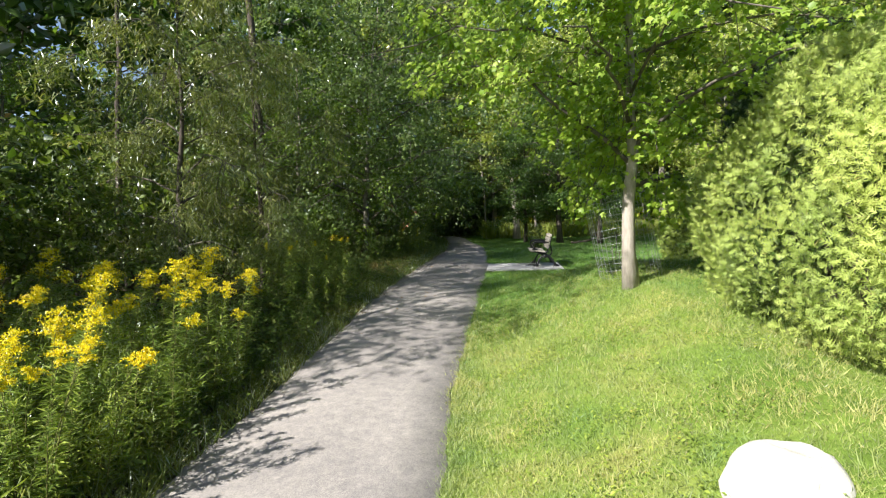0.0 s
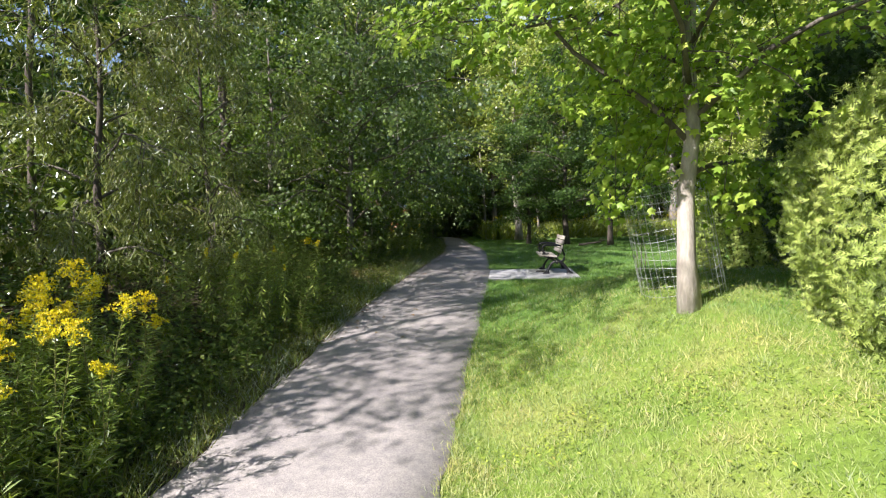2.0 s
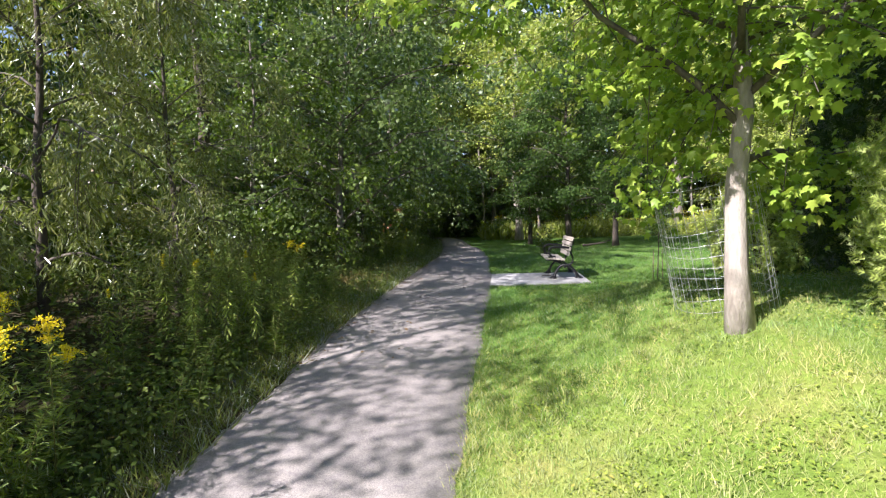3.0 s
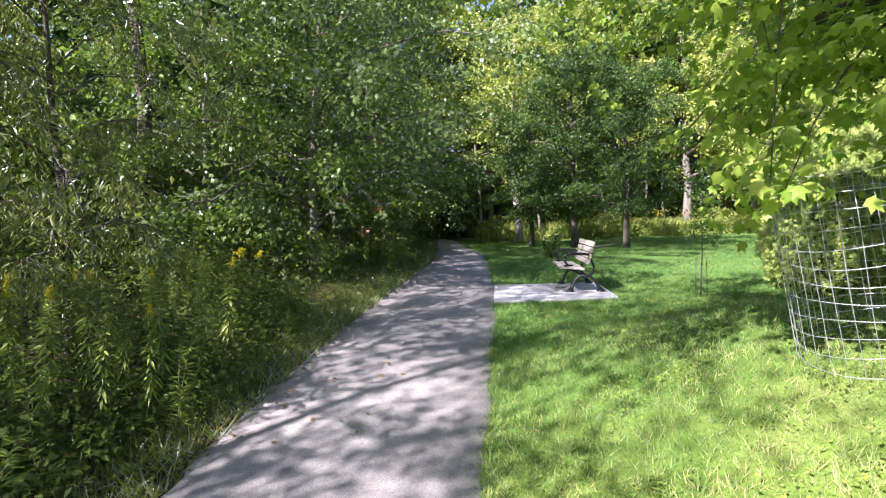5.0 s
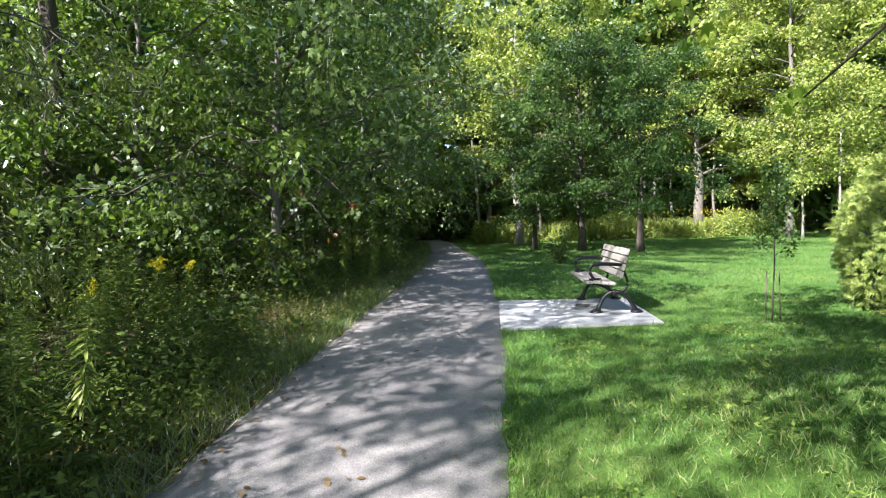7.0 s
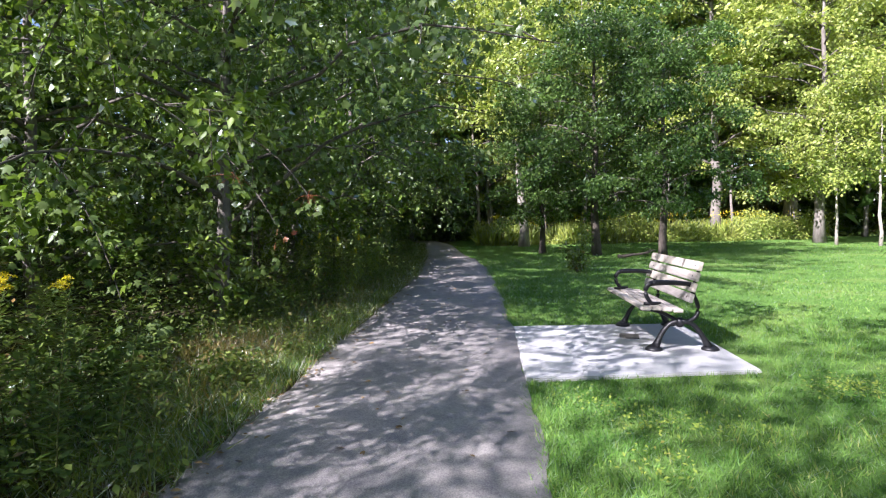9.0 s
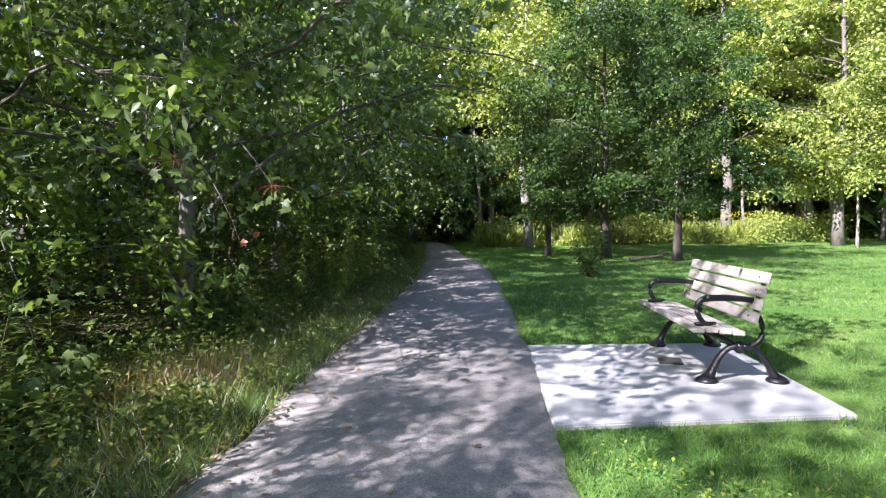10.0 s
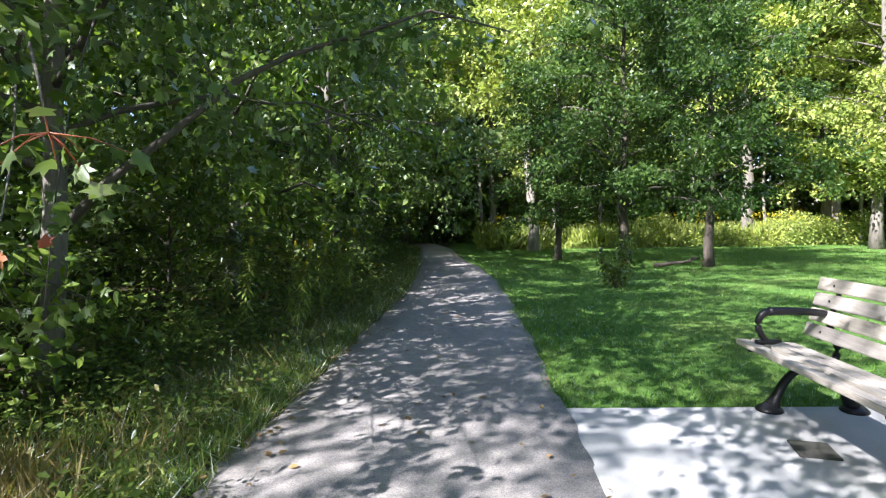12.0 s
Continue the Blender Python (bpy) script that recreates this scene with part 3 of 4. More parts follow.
# trees standing on the lawn, and the woods behind the meadow
lawn_tree = make_tree("lawn_tree", "round dark green young tree on the lawn", "tree", 8.4, 0.15, 1.7, 3.1, M_BARK_DARK, M_DARKTREE, RHOMB, 0.14, 22000, 30, 0.3, (0, 0), group="trees on the lawn", clump=0.2, upward=0.5, twigs=5)
put(lawn_tree, 4.55, 27.3, 0)
again(lawn_tree, 6.25, 26.1, 120, 0.85)
again(lawn_tree, 2.98, 28.7, 220, 0.72)
woods = make_tree("woodland_tree", "tall woodland tree with pale trunk and yellow-green foliage", "tree", 15.0, 0.24, 2.8, 4.6, M_BARK_GREY, M_WOODS, RHOMB, 0.26, 14000, 30, 0.2, (0, 0), group="woods behind the meadow", clump=0.3, upward=0.5, twigs=4)
put(woods, 12.6, 36.8, 0, 1.1)
pale_tree = make_tree("pale_trunk_tree", "tree with thick pale sunlit trunk behind the lawn", "tree", 11.0, 0.21, 3.4, 3.6, M_BARK_PALE, M_WOODS, RHOMB, 0.2, 15000, 20, 0.2, (0, 0), clump=0.4, upward=0.5)
put(pale_tree, 2.76, 32.8, 0)
for x, y, turn, size in ((1.6, 39.5, 20, 0.75), (-1.5, 43.0, 80, 1.35), (5.2, 41.5, 140, 0.95), (8.6, 40.0, 220, 0.9), (16.4, 37.5, 300, 1.0), (20.0, 35.0, 45, 1.0), (23.0, 31.0, 100, 1.0), (-2.6, 37.5, 190, 0.6), (24.0, 25.0, 70, 1.0), (-6.5, 36.0, 30, 1.15), (-5.2, 40.0, 200, 1.3), (15.8, 36.0, 150, 0.8), (14.2, 31.5, 100, 0.8)):
    again(woods, x, y, turn, size)
far_tree = make_tree("distant_tree", "distant woodland tree with dark green crown", "tree", 13.0, 0.22, 1.0, 4.8, M_BARK_DARK, M_DARKTREE, RHOMB, 0.6, 4000, 18, 0.15, (0, 0), group="woods behind the meadow", clump=0.6, upward=0.45, twigs=2)
put(far_tree, 2.0, 45.0, 0)
for k, (x, y) in enumerate(((-3, 48), (6.5, 46), (11, 44), (15, 43), (19, 41.5), (23, 39), (26.5, 35), (28, 30), (29, 24), (28, 18), (-8, 44), (-13, 40), (-16, 33), (-17, 26), (-17, 19), (9, 50), (17, 49), (25, 46), (31, 38), (0, 53), (-15, 9), (-15.5, 14), (-11.5, 22), (-10.5, 28), (-8.5, 38), (26, 11), (27, 3), (22, -6), (12, -16), (2, -20), (-16, 47))):
    again(far_tree, x, y, 67 * k, (0.9 if y < 34 else 1.25) + 0.07 * (k % 5))
# two unseen trees far to the left, added to shade the verge and path
again(ash, -8.4, 3.2, 120, 1.2)
again(willow, -7.8, 3.0, 240, 1.1)


slim = make_tree("slim_woodland_tree", "slender grey trunk at the shaded edge of the woods", "tree", 12.0, 0.085, 5.0, 2.2, M_BARK_GREY, M_WOODS, RHOMB, 0.24, 3500, 12, 0.15, (0.01, 0), group="slender trunks of the woods", clump=0.4, upward=0.5, twigs=3)
put(slim, 10.6, 37.6, 0)
for k, (x, y) in enumerate(((7.4, 38.2), (13.6, 37.2), (15.2, 37.9), (16.9, 36.2), (17.9, 37.4), (18.8, 35.6), (20.6, 36.8), (21.4, 34.4), (11.9, 38.6), (4.4, 37.9), (0.9, 36.6), (6.2, 37.2))):
    again(slim, x, y, 53 * k, 0.8 + 0.08 * (k % 6))
birch = make_tree("young_pale_tree", "young tree with thin pale trunk and yellow-green leaves", "tree", 7.0, 0.06, 2.2, 2.1, M_BARK_PALE, M_WOODS, RHOMB, 0.15, 6500, 18, 0.25, (0, 0), group="young trees at the lawn edge", clump=0.28, upward=0.45)
put(birch, 14.7, 29.0, 0)
again(birch, 14.0, 30.2, 90, 0.9)


# ---- cedars ----
def make_cedar(name, label, at, radii, height, count, size, leaf, turn=0.0, square=2.0):
    """A clipped cedar: an inner mass of wood and old sprays, darkened by painted shade, under a skin of flat scaly
    sprays.
    """
    ob = thing(name, (at[0], at[1], float(ground_z(at[0], at[1]))), label, "hedge", "cedars on the bank", turn)
    rx, ry = radii
    ph = rng.uniform(0, 6, 4)

    def skin(n, shrink):
        a = rng.uniform(0, 2 * np.pi, n)
        h = rng.uniform(0, 1, n) ** 0.8
        top = rng.uniform(0, 1, n) < 0.22
        h = np.where(top, 1 - 0.25 * rng.uniform(0, 1, n) ** 2, h)
        r = np.clip(1 - h ** 2.7, 0, 1) ** 0.5 * (0.86 + 0.14 * np.clip(h / 0.3, 0, 1))
        c, s = np.cos(a), np.sin(a)
        e = 2.0 / square
        ux, uy = np.sign(c) * np.abs(c) ** e, np.sign(s) * np.abs(s) ** e
        lump = 1 + 0.05 * np.sin(a * 5 + ph[0] + 3 * h) * np.sin(h * 9 + ph[1]) + 0.035 * np.sin(a * 13 + ph[2]) * np.sin(h * 17 + ph[3]) + 0.022 * rng.normal(size=n)
        p = np.stack([ux * rx * r * lump * shrink, uy * ry * r * lump * shrink, h * height * lump * (0.5 + 0.5 * shrink)], 1)
        out = unit(np.stack([ux / rx, uy / ry, 1.6 * h ** 2.2 / height], 1))
        return p, out

    p, out = skin(count, 1.0)
    inner = rng.uniform(0, 1, count) < 0.22
    p[inner] -= out[inner] * 0.1
    along = unit(out * 0.45 + rand_dirs(count) * 0.85 + np.array([0, 0, 0.5]))
    normal = unit(out * 1.3 + np.array([0, 0, 0.35]) + rand_dirs(count) * 0.5)
    v, f = scatter(SPRAY, p, along, normal, size * rng.uniform(0.6, 1.3, count))
    part("sprays", mesh_np(name + "_sprays", v, f, leaf), ob)
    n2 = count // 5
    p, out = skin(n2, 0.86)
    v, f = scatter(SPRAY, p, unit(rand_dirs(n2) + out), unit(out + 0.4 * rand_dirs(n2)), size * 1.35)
    part("inner_foliage", mesh_np(name + "_inner", v, f, M_CEDAR_INNER_SHADE), ob, "brown-green inner foliage with shade painted into its colour")
    for k in range(9):
        a = k * 0.7
        foot = np.array([math.cos(a) * rx * 0.35, math.sin(a) * ry * 0.5, -0.1])
        head = np.array([math.cos(a) * rx * 0.5, math.sin(a) * ry * 0.6, height * 0.66])
        part("stem", mesh_np(name + "_stem", *tube(wavy(foot, head, 7, 0.03), np.linspace(0.05, 0.012, 7), 6), M_BARK_DARK, True), ob)
    return ob


make_cedar("cedar_hedge", "big rounded cedar hedge with bright sunlit green sprays", (5.42, 5.4), (2.08, 3.1), 2.95, 78000, 0.083, M_CEDAR, 3, 2.6)
make_cedar("cedar_shrub", "rounded cedar shrub at the edge of the lawn", (6.85, 14.35), (1.5, 1.6), 2.35, 20000, 0.11, M_CEDAR)
# tall cedar in the gap, painted dark for the shade that falls there
make_cedar("shaded_tall_cedar", "dense tall cedar behind the maple, the gap's shade painted into its colour", (7.3, 11.2), (1.9, 1.9), 4.4, 14000, 0.18, M_SHADED_CEDAR)


# ---- bench, slab, guard, stone ----
def box_mesh(name, size, material, bevel=0.006, segments=2):
    bm = bmesh.new()
    bmesh.ops.create_cube(bm, size=1.0)
    bmesh.ops.scale(bm, vec=size, verts=bm.verts)
    bmesh.ops.bevel(bm, geom=bm.edges[:], offset=bevel, segments=segments, affect="EDGES")
    return from_bm(name, bm, material)


def build_pad():
    bm = bmesh.new()
    corners = ((0.865, 13.84), (2.85, 14.05), (2.95, 16.10), (0.92, 16.07))
    top = [bm.verts.new((x, y, 0.006)) for x, y in corners]
    low = [bm.verts.new((x, y, -0.14)) for x, y in corners]
    bm.faces.new(top), bm.faces.new(low[::-1])
    for i in range(4):
        bm.faces.new((top[i], low[i], low[(i + 1) % 4], top[(i + 1) % 4]))
    bmesh.ops.recalc_face_normals(bm, faces=bm.faces)
    bmesh.ops.bevel(bm, geom=[e for e in bm.edges if e.verts[0].co.z > 0 and e.verts[1].co.z > 0], offset=0.01, segments=2, affect="EDGES")
    tagged(new("concrete_pad", from_bm("concrete_pad", bm, M_CONCRETE)), "pale concrete slab under the bench beside the path", "slab")


def build_bench():
    b = thing("park_bench", (2.07, 15.43, 0.006), "park bench with weathered pale slats and black cast-iron ends", "bench", turn=-2.0)
    half = 0.755
    for k in range(4):
        me = box_mesh("seat_slat", (0.088, 2 * half, 0.036), M_SLAT)
        s = part("seat_slat", me, b)
        s.matrix_basis = pose(0.055 + k * 0.1, 0, 0.435 - 0.012 * k + 0.012 * (k == 0) * -1, 0, 4, 0)
    for k in range(4):
        me = box_mesh("back_slat", (0.034, 2 * half, 0.088), M_SLAT)
        s = part("back_slat", me, b)
        z = 0.515 + k * 0.101
        s.matrix_basis = pose(0.475 + (z - 0.5) * 0.27, 0, z, 0, 15, 0)
    for y in (-0.65, 0.585):
        hub = np.array([0.4, y, 0.27])
        pieces = []

        def limb(a, c1, c2, e, r, squash=0.75, n=10):
            pieces.append(tube(curve_points(a, c1, c2, e, n), r, 8, squash))

        def p(x, z):
            return np.array([x, y, z])

        limb(p(0.39, 0.28), p(0.28, 0.29), p(0.22, 0.16), p(0.17, 0.03), np.interp(np.linspace(0, 1, 10), [0, 0.3, 0.8, 1], [0.038, 0.03, 0.036, 0.058]))
        limb(p(0.41, 0.28), p(0.54, 0.29), p(0.60, 0.16), p(0.67, 0.03), np.interp(np.linspace(0, 1, 10), [0, 0.3, 0.8, 1], [0.038, 0.03, 0.036, 0.058]))
        limb(p(0.40, 0.27), p(0.30, 0.33), p(0.22, 0.40), p(0.02, 0.402), np.linspace(0.03, 0.018, 10))
        limb(p(0.40, 0.27), p(0.60, 0.27), p(0.60, 0.42), p(0.525, 0.54), np.linspace(0.03, 0.024, 10))
        limb(p(0.525, 0.54), p(0.51, 0.62), p(0.57, 0.74), p(0.60, 0.845), np.linspace(0.024, 0.014, 10))
        for fx in (0.155, 0.685):
            a = np.linspace(0, 1, 5)
            pieces.append(tube(np.stack([np.full(5, fx), np.full(5, y), 0.002 + 0.05 * a], 1), np.array([0.084, 0.083, 0.07, 0.052, 0.036]), 12))
        v, f = join_np(pieces)
        frame_ob = part("end_frame", mesh_np("end_frame", v, f, M_IRON, True), b, "black cast-iron end frame")
        bm = bmesh.new()
        bmesh.ops.create_uvsphere(bm, u_segments=14, v_segments=8, radius=0.046)
        bmesh.ops.scale(bm, vec=(1, 0.9, 1.1), verts=bm.verts)
        bmesh.ops.translate(bm, vec=tuple(hub), verts=bm.verts)
        part("hub", from_bm("hub", bm, M_IRON, True), frame_ob)
        arm = []
        arm.append(tube(curve_points(p(0.54, 0.63), p(0.42, 0.66), p(0.22, 0.665), p(0.14, 0.655), 10), np.linspace(0.018, 0.024, 10), 8, 1.2))
        arm.append(tube(curve_points(p(0.14, 0.655), p(0.05, 0.64), p(0.06, 0.52), p(0.14, 0.455), 10), np.linspace(0.024, 0.017, 10), 8, 1.1))
        arm.append(tube(curve_points(p(0.06, 0.458), p(0.1, 0.452), p(0.16, 0.452), p(0.22, 0.462), 5), np.array([0.014, 0.018, 0.022, 0.018, 0.012]), 7))
        v, f = join_np(arm)
        part("armrest", mesh_np("armrest", v, f, M_IRON, True), b, "black curved iron armrest")
        for z in (0.52, 0.62, 0.72, 0.82):
            bm = bmesh.new()
            bmesh.ops.create_cone(bm, cap_ends=True, segments=8, radius1=0.011, radius2=0.008, depth=0.008)
            bmesh.ops.transform(bm, matrix=pose(0.458 + (z - 0.5) * 0.27, y, z, 0, -75, 0), verts=bm.verts)
            part("bolt", from_bm("bolt", bm, M_IRON, True), b)
    return b


def build_plate():
    me = box_mesh("ground_plate", (0.2, 0.22, 0.014), M_PLATE, 0.004)
    ob = new("ground_plate", me)
    ob.matrix_basis = pose(2.14, 15.38, 0.012, 0, 0, -14)
    tagged(ob, "small dark metal plate set in the concrete slab", "plate")


def build_guard():
    """A leaning cylinder of welded wire."""
    ob = thing("wire_tree_guard", (3.08, 8.72, 0.43), "leaning cylinder of galvanised welded wire mesh", "tree guard")
    tilt = pose(0, 0, 0, 4, -12, 0).to_3x3()
    up = np.array(tilt @ Vector((0, 0, 1)))
    a, b = np.array(tilt @ Vector((1, 0, 0))), np.array(tilt @ Vector((0, 1, 0)))
    radius, high = 0.46, 1.14

    def place(turn, h):
        return a * math.cos(turn) * radius + b * math.sin(turn) * radius + up * h

    turns = 34
    for k in range(turns):
        t = 2 * math.pi * k / turns
        low, top = -0.12, high + rng.uniform(-0.03, 0.06)
        w = np.array([place(t + 0.01 * math.sin(h * 5 + k), h) for h in np.linspace(low, top, 6)])
        part("upright_wire", mesh_np("upright_wire", *tube(w, np.full(6, 0.002), 5), M_WIRE, True), ob)
    for k in range(12):
        h = 0.02 + k * 0.105
        ring = np.array([place(t, h + 0.012 * math.sin(3 * t + k)) for t in np.linspace(0, 2 * math.pi, 49)])
        part("ring_wire", mesh_np("ring_wire", *tube(ring, np.full(49, 0.002), 5), M_WIRE, True), ob)


def build_stone():
    bm = bmesh.new()
    bmesh.ops.create_icosphere(bm, subdivisions=4, radius=1.0)
    for v in bm.verts:
        p = v.co.copy()
        k = 1 + 0.16 * noise.noise(p * 1.3 + Vector((4, 2, 7))) + 0.05 * noise.noise(p * 4) + 0.02 * noise.noise(p * 11)
        p = Vector((p.x * 0.30, p.y * 0.3, p.z * 0.28)) * k
        p.z = min(p.z, 0.235 + 0.03 * noise.noise(p * 6) - 0.12 * p.x)
        v.co = p
    ob = new("boulder", from_bm("boulder", bm, M_ROCK, True))
    ob.matrix_basis = pose(2.41, 3.08, float(ground_z(2.41, 3.08)) - 0.01, 0, 0, 12)
    tagged(ob, "pale white boulder sunk in the lawn", "boulder")


build_pad()
build_bench()
build_plate()
build_guard()
build_stone()


# ---- goldenrod and weeds ----
def make_rod(name, label, height, flowers, leaves, lean, leaf_len=0.085, group="goldenrod stand"):
    ob = thing(name, (0, 0, 0), label, "wildflower" if flowers else "weed", group)
    stem = curve_points((0, 0, -0.05), (0, 0, height * 0.4), (lean * 0.3, 0, height * 0.8), (lean, 0, height), 8)
    part("stem", mesh_np(name + "_stem", *tube(stem, np.linspace(0.006, 0.002, 8), 4), M_STEM), ob)
    w = rng.uniform(0.1, 1.0 if not flowers else 0.95, leaves)
    k = np.arange(leaves)
    at = np.stack([np.interp(w, np.linspace(0, 1, 8), stem[:, c]) for c in range(3)], 1)
    turn = k * 2.399
    along = np.stack([np.cos(turn), np.sin(turn), rng.uniform(-0.15, 0.75, leaves)], 1)
    normal = np.tile(np.array([0, 0, 1.0]), (leaves, 1)) + 0.4 * rand_dirs(leaves)
    size = leaf_len * (1.25 - 0.75 * w) * rng.uniform(0.8, 1.3, leaves)
    v, f = scatter(NARROW, at, along, normal, size * 1.3)
    # flowering stalks get the sunlit tone, the others the tone with painted shade
    part("leaves", mesh_np(name + "_leaves", v, f, M_ROD_LEAF if flowers else M_ROD_LEAF_SHADED), ob)
    if flowers:
        pts, ways = [], []
        for b in range(13):
            h = rng.uniform(0.84, 1.02)
            root = np.array([np.interp(min(h, 1), np.linspace(0, 1, 8), stem[:, c]) for c in range(3)])
            a = b * 2.399
            ll = rng.uniform(0.05, 0.12) * (1.22 - h) * 2.9
            d = np.array([math.cos(a), math.sin(a), 0])
            arc = curve_points(root, root + d * ll * 0.4 + np.array([0, 0, ll * 0.5]), root + d * ll * 0.8 + np.array([0, 0, ll * 0.65]), root + d * ll * 1.15 + np.array([0, 0, ll * 0.35]), 9)
            pts.append(np.repeat(arc, flowers // 100, 0)), ways.append(d)
        pts = np.concatenate(pts)
        n = len(pts)
        pts = pts + rng.normal(size=(n, 3)) * 0.008 + np.array([0, 0, 0.008])
        v, f = scatter(RHOMB, pts, rand_dirs(n) + np.array([0, 0, 0.6]), rand_dirs(n), 0.02 * rng.uniform(0.7, 1.3, n))
        part("plume", mesh_np(name + "_plume", v, f, M_ROD_FLOWER), ob, "yellow flower plume")["kind"] = "stuff"
    return ob


rods = [make_rod("goldenrod", "tall goldenrod with arching bright yellow plumes", h, fl, lv, ln) for h, fl, lv, ln in ((1.35, 400, 95, 0.22), (1.25, 300, 90, 0.1), (1.15, 400, 80, 0.3), (1.4, 300, 100, 0.15))]


def make_spike(name, label, height, leaves, lean, tip):
    """An upright stalk set with drooping narrow leaves, short ones in a spike at the top, with or without a yellow tip."""
    ob = thing(name, (0, 0, 0), label, "weed", "green stalks")
    stem = curve_points((0, 0, -0.05), (0, 0, height * 0.4), (lean * 0.3, 0, height * 0.8), (lean, 0, height), 8)
    part("stem", mesh_np(name + "_stem", *tube(stem, np.linspace(0.006, 0.002, 8), 4), M_STEM), ob)
    w = np.sort(rng.uniform(0.2, 1.0, leaves) ** 0.8)
    at = np.stack([np.interp(w, np.linspace(0, 1, 8), stem[:, c]) for c in range(3)], 1)
    turn = np.arange(leaves) * 2.399
    rise = np.interp(w, [0.2, 0.6, 0.9, 1.0], [-1.3, -0.5, 0.5, 1.4]) + 0.25 * rng.normal(size=leaves)
    along = np.stack([np.cos(turn), np.sin(turn), rise], 1)
    size = np.interp(w, [0.2, 0.65, 0.85, 1.0], [0.16, 0.14, 0.07, 0.03]) * rng.uniform(0.8, 1.2, leaves)
    v, f = scatter(NARROW, at, along, np.tile(np.array([0, 0, 1.0]), (leaves, 1)) + 0.4 * rand_dirs(leaves), size)
    part("leaves", mesh_np(name + "_leaves", v, f, M_ROD_LEAF), ob)
    n = tip
    if n:
        h = rng.uniform(0.9, 1.015, n)
        at = np.stack([np.interp(np.minimum(h, 1), np.linspace(0, 1, 8), stem[:, c]) for c in range(3)], 1)
        at = at + rng.normal(size=(n, 3)) * 0.05 * (1.06 - h)[:, None] * np.array([2.0, 2.0, 1.0])
        v, f = scatter(RHOMB, at, rand_dirs(n) + np.array([0, 0, 0.8]), rand_dirs(n), 0.02 * rng.uniform(0.7, 1.3, n))
        part("flower_tip", mesh_np(name + "_tip", v, f, M_ROD_FLOWER), ob, "small yellow flower tip")["kind"] = "stuff"
    return ob


spikes = [make_spike("budding_goldenrod", lb, h, lv, ln, tip) for lb, h, lv, ln, tip in (("upright goldenrod stalk just opening into yellow", 1.25, 120, 0.05, 130), ("upright green stalk with drooping narrow leaves", 1.15, 110, 0.1, 0), ("tall goldenrod stalk with a small yellow tip", 1.35, 130, 0.03, 90))]
weeds = [make_rod("leafy_weed", "tall green unopened goldenrod stalk with narrow leaves", h, 0, lv, ln, 0.1, "green stalks") for h, lv, ln in ((1.2, 110, 0.12), (1.0, 100, 0.2), (1.3, 120, 0.06))]
pr = random.Random(5)


planted = set()


def sow(kinds, count, x0, x1, y0, y1, size0=0.85, size1=1.15):
    """Plants set at random on the left bank, the first of each kind used itself and then copied."""
    made = 0
    while made < count:
        x, y = pr.uniform(x0, x1), pr.uniform(y0, y1)
        if x > float(left_x(y)) - 0.2:
            continue
        kind = pr.choice(kinds)
        c = copy_thing(kind, pose(0, 0, 0)) if kind.name in planted else kind
        planted.add(kind.name)
        c.matrix_basis = pose(x, y, float(ground_z(x, y)), pr.uniform(-7, 7), pr.uniform(-4, 9), pr.uniform(-75, 75)) @ Matrix.Scale(pr.uniform(size0, size1), 4)
        made += 1


sow(rods, 64, -4.6, -1.75, 3.3, 6.2, 0.85, 1.1)
sow(rods, 14, -2.6, -1.82, 3.2, 6.8, 0.85, 1.0)
sow(weeds, 28, -2.4, -1.78, 2.2, 5.4, 0.6, 0.85)
sow(weeds, 110, -4.6, -1.6, 2.4, 6.6, 0.55, 0.92)
sow(rods, 4, -3.2, -2.1, 6.2, 7.4, 0.85, 1.0)
sow(spikes, 10, -3.4, -1.85, 6.4, 10.6, 0.75, 1.0)
for k, (x, y) in enumerate(((-1.86, 9.2), (-2.12, 9.02), (-2.5, 9.35), (-2.06, 9.75), (-1.98, 10.2), (-2.8, 9.05), (-2.35, 10.0), (-2.6, 9.8))):
    c = copy_thing(spikes[(0, 1, 2, 1, 1, 2, 0, 1)[k]], pose(0, 0, 0))
    c.matrix_basis = pose(x, y, float(ground_z(x, y)), 3 * (k % 3) - 3, 2 * (k % 4) - 3, 47 * k) @ Matrix.Scale(0.8 + 0.05 * (k % 4), 4)
sow(weeds, 36, -3.4, -1.45, 6.6, 12.5, 0.7, 1.0)
sow(weeds, 40, -4.4, -2.7, 11.2, 14.6, 0.6, 0.9)
sow(rods, 3, -3.4, -2.6, 12.4, 14.2, 0.7, 0.8)
sow(spikes, 16, -2.4, -1.4, 17.5, 22.0, 0.7, 0.9)


# ---- undergrowth, grass and meadow ----
def stuff(name, pieces, material, label, category):
    v, f = join_np(pieces)
    return tagged(new(name, mesh_np(name, v, f, material)), label, category, kind="stuff")


def blades(n, x, y, low, high, splay=0.5, width=1.0, outline=BLADE):
    z = ground_z(x, y)
    along = np.stack([rng.normal(size=n) * splay, rng.normal(size=n) * splay, np.ones(n)], 1)
    return scatter((outline[0] * np.array([width, 1, 1]), outline[1]), np.stack([x, y, z - 0.01], 1), along, rand_dirs(n), rng.uniform(low, high, n))


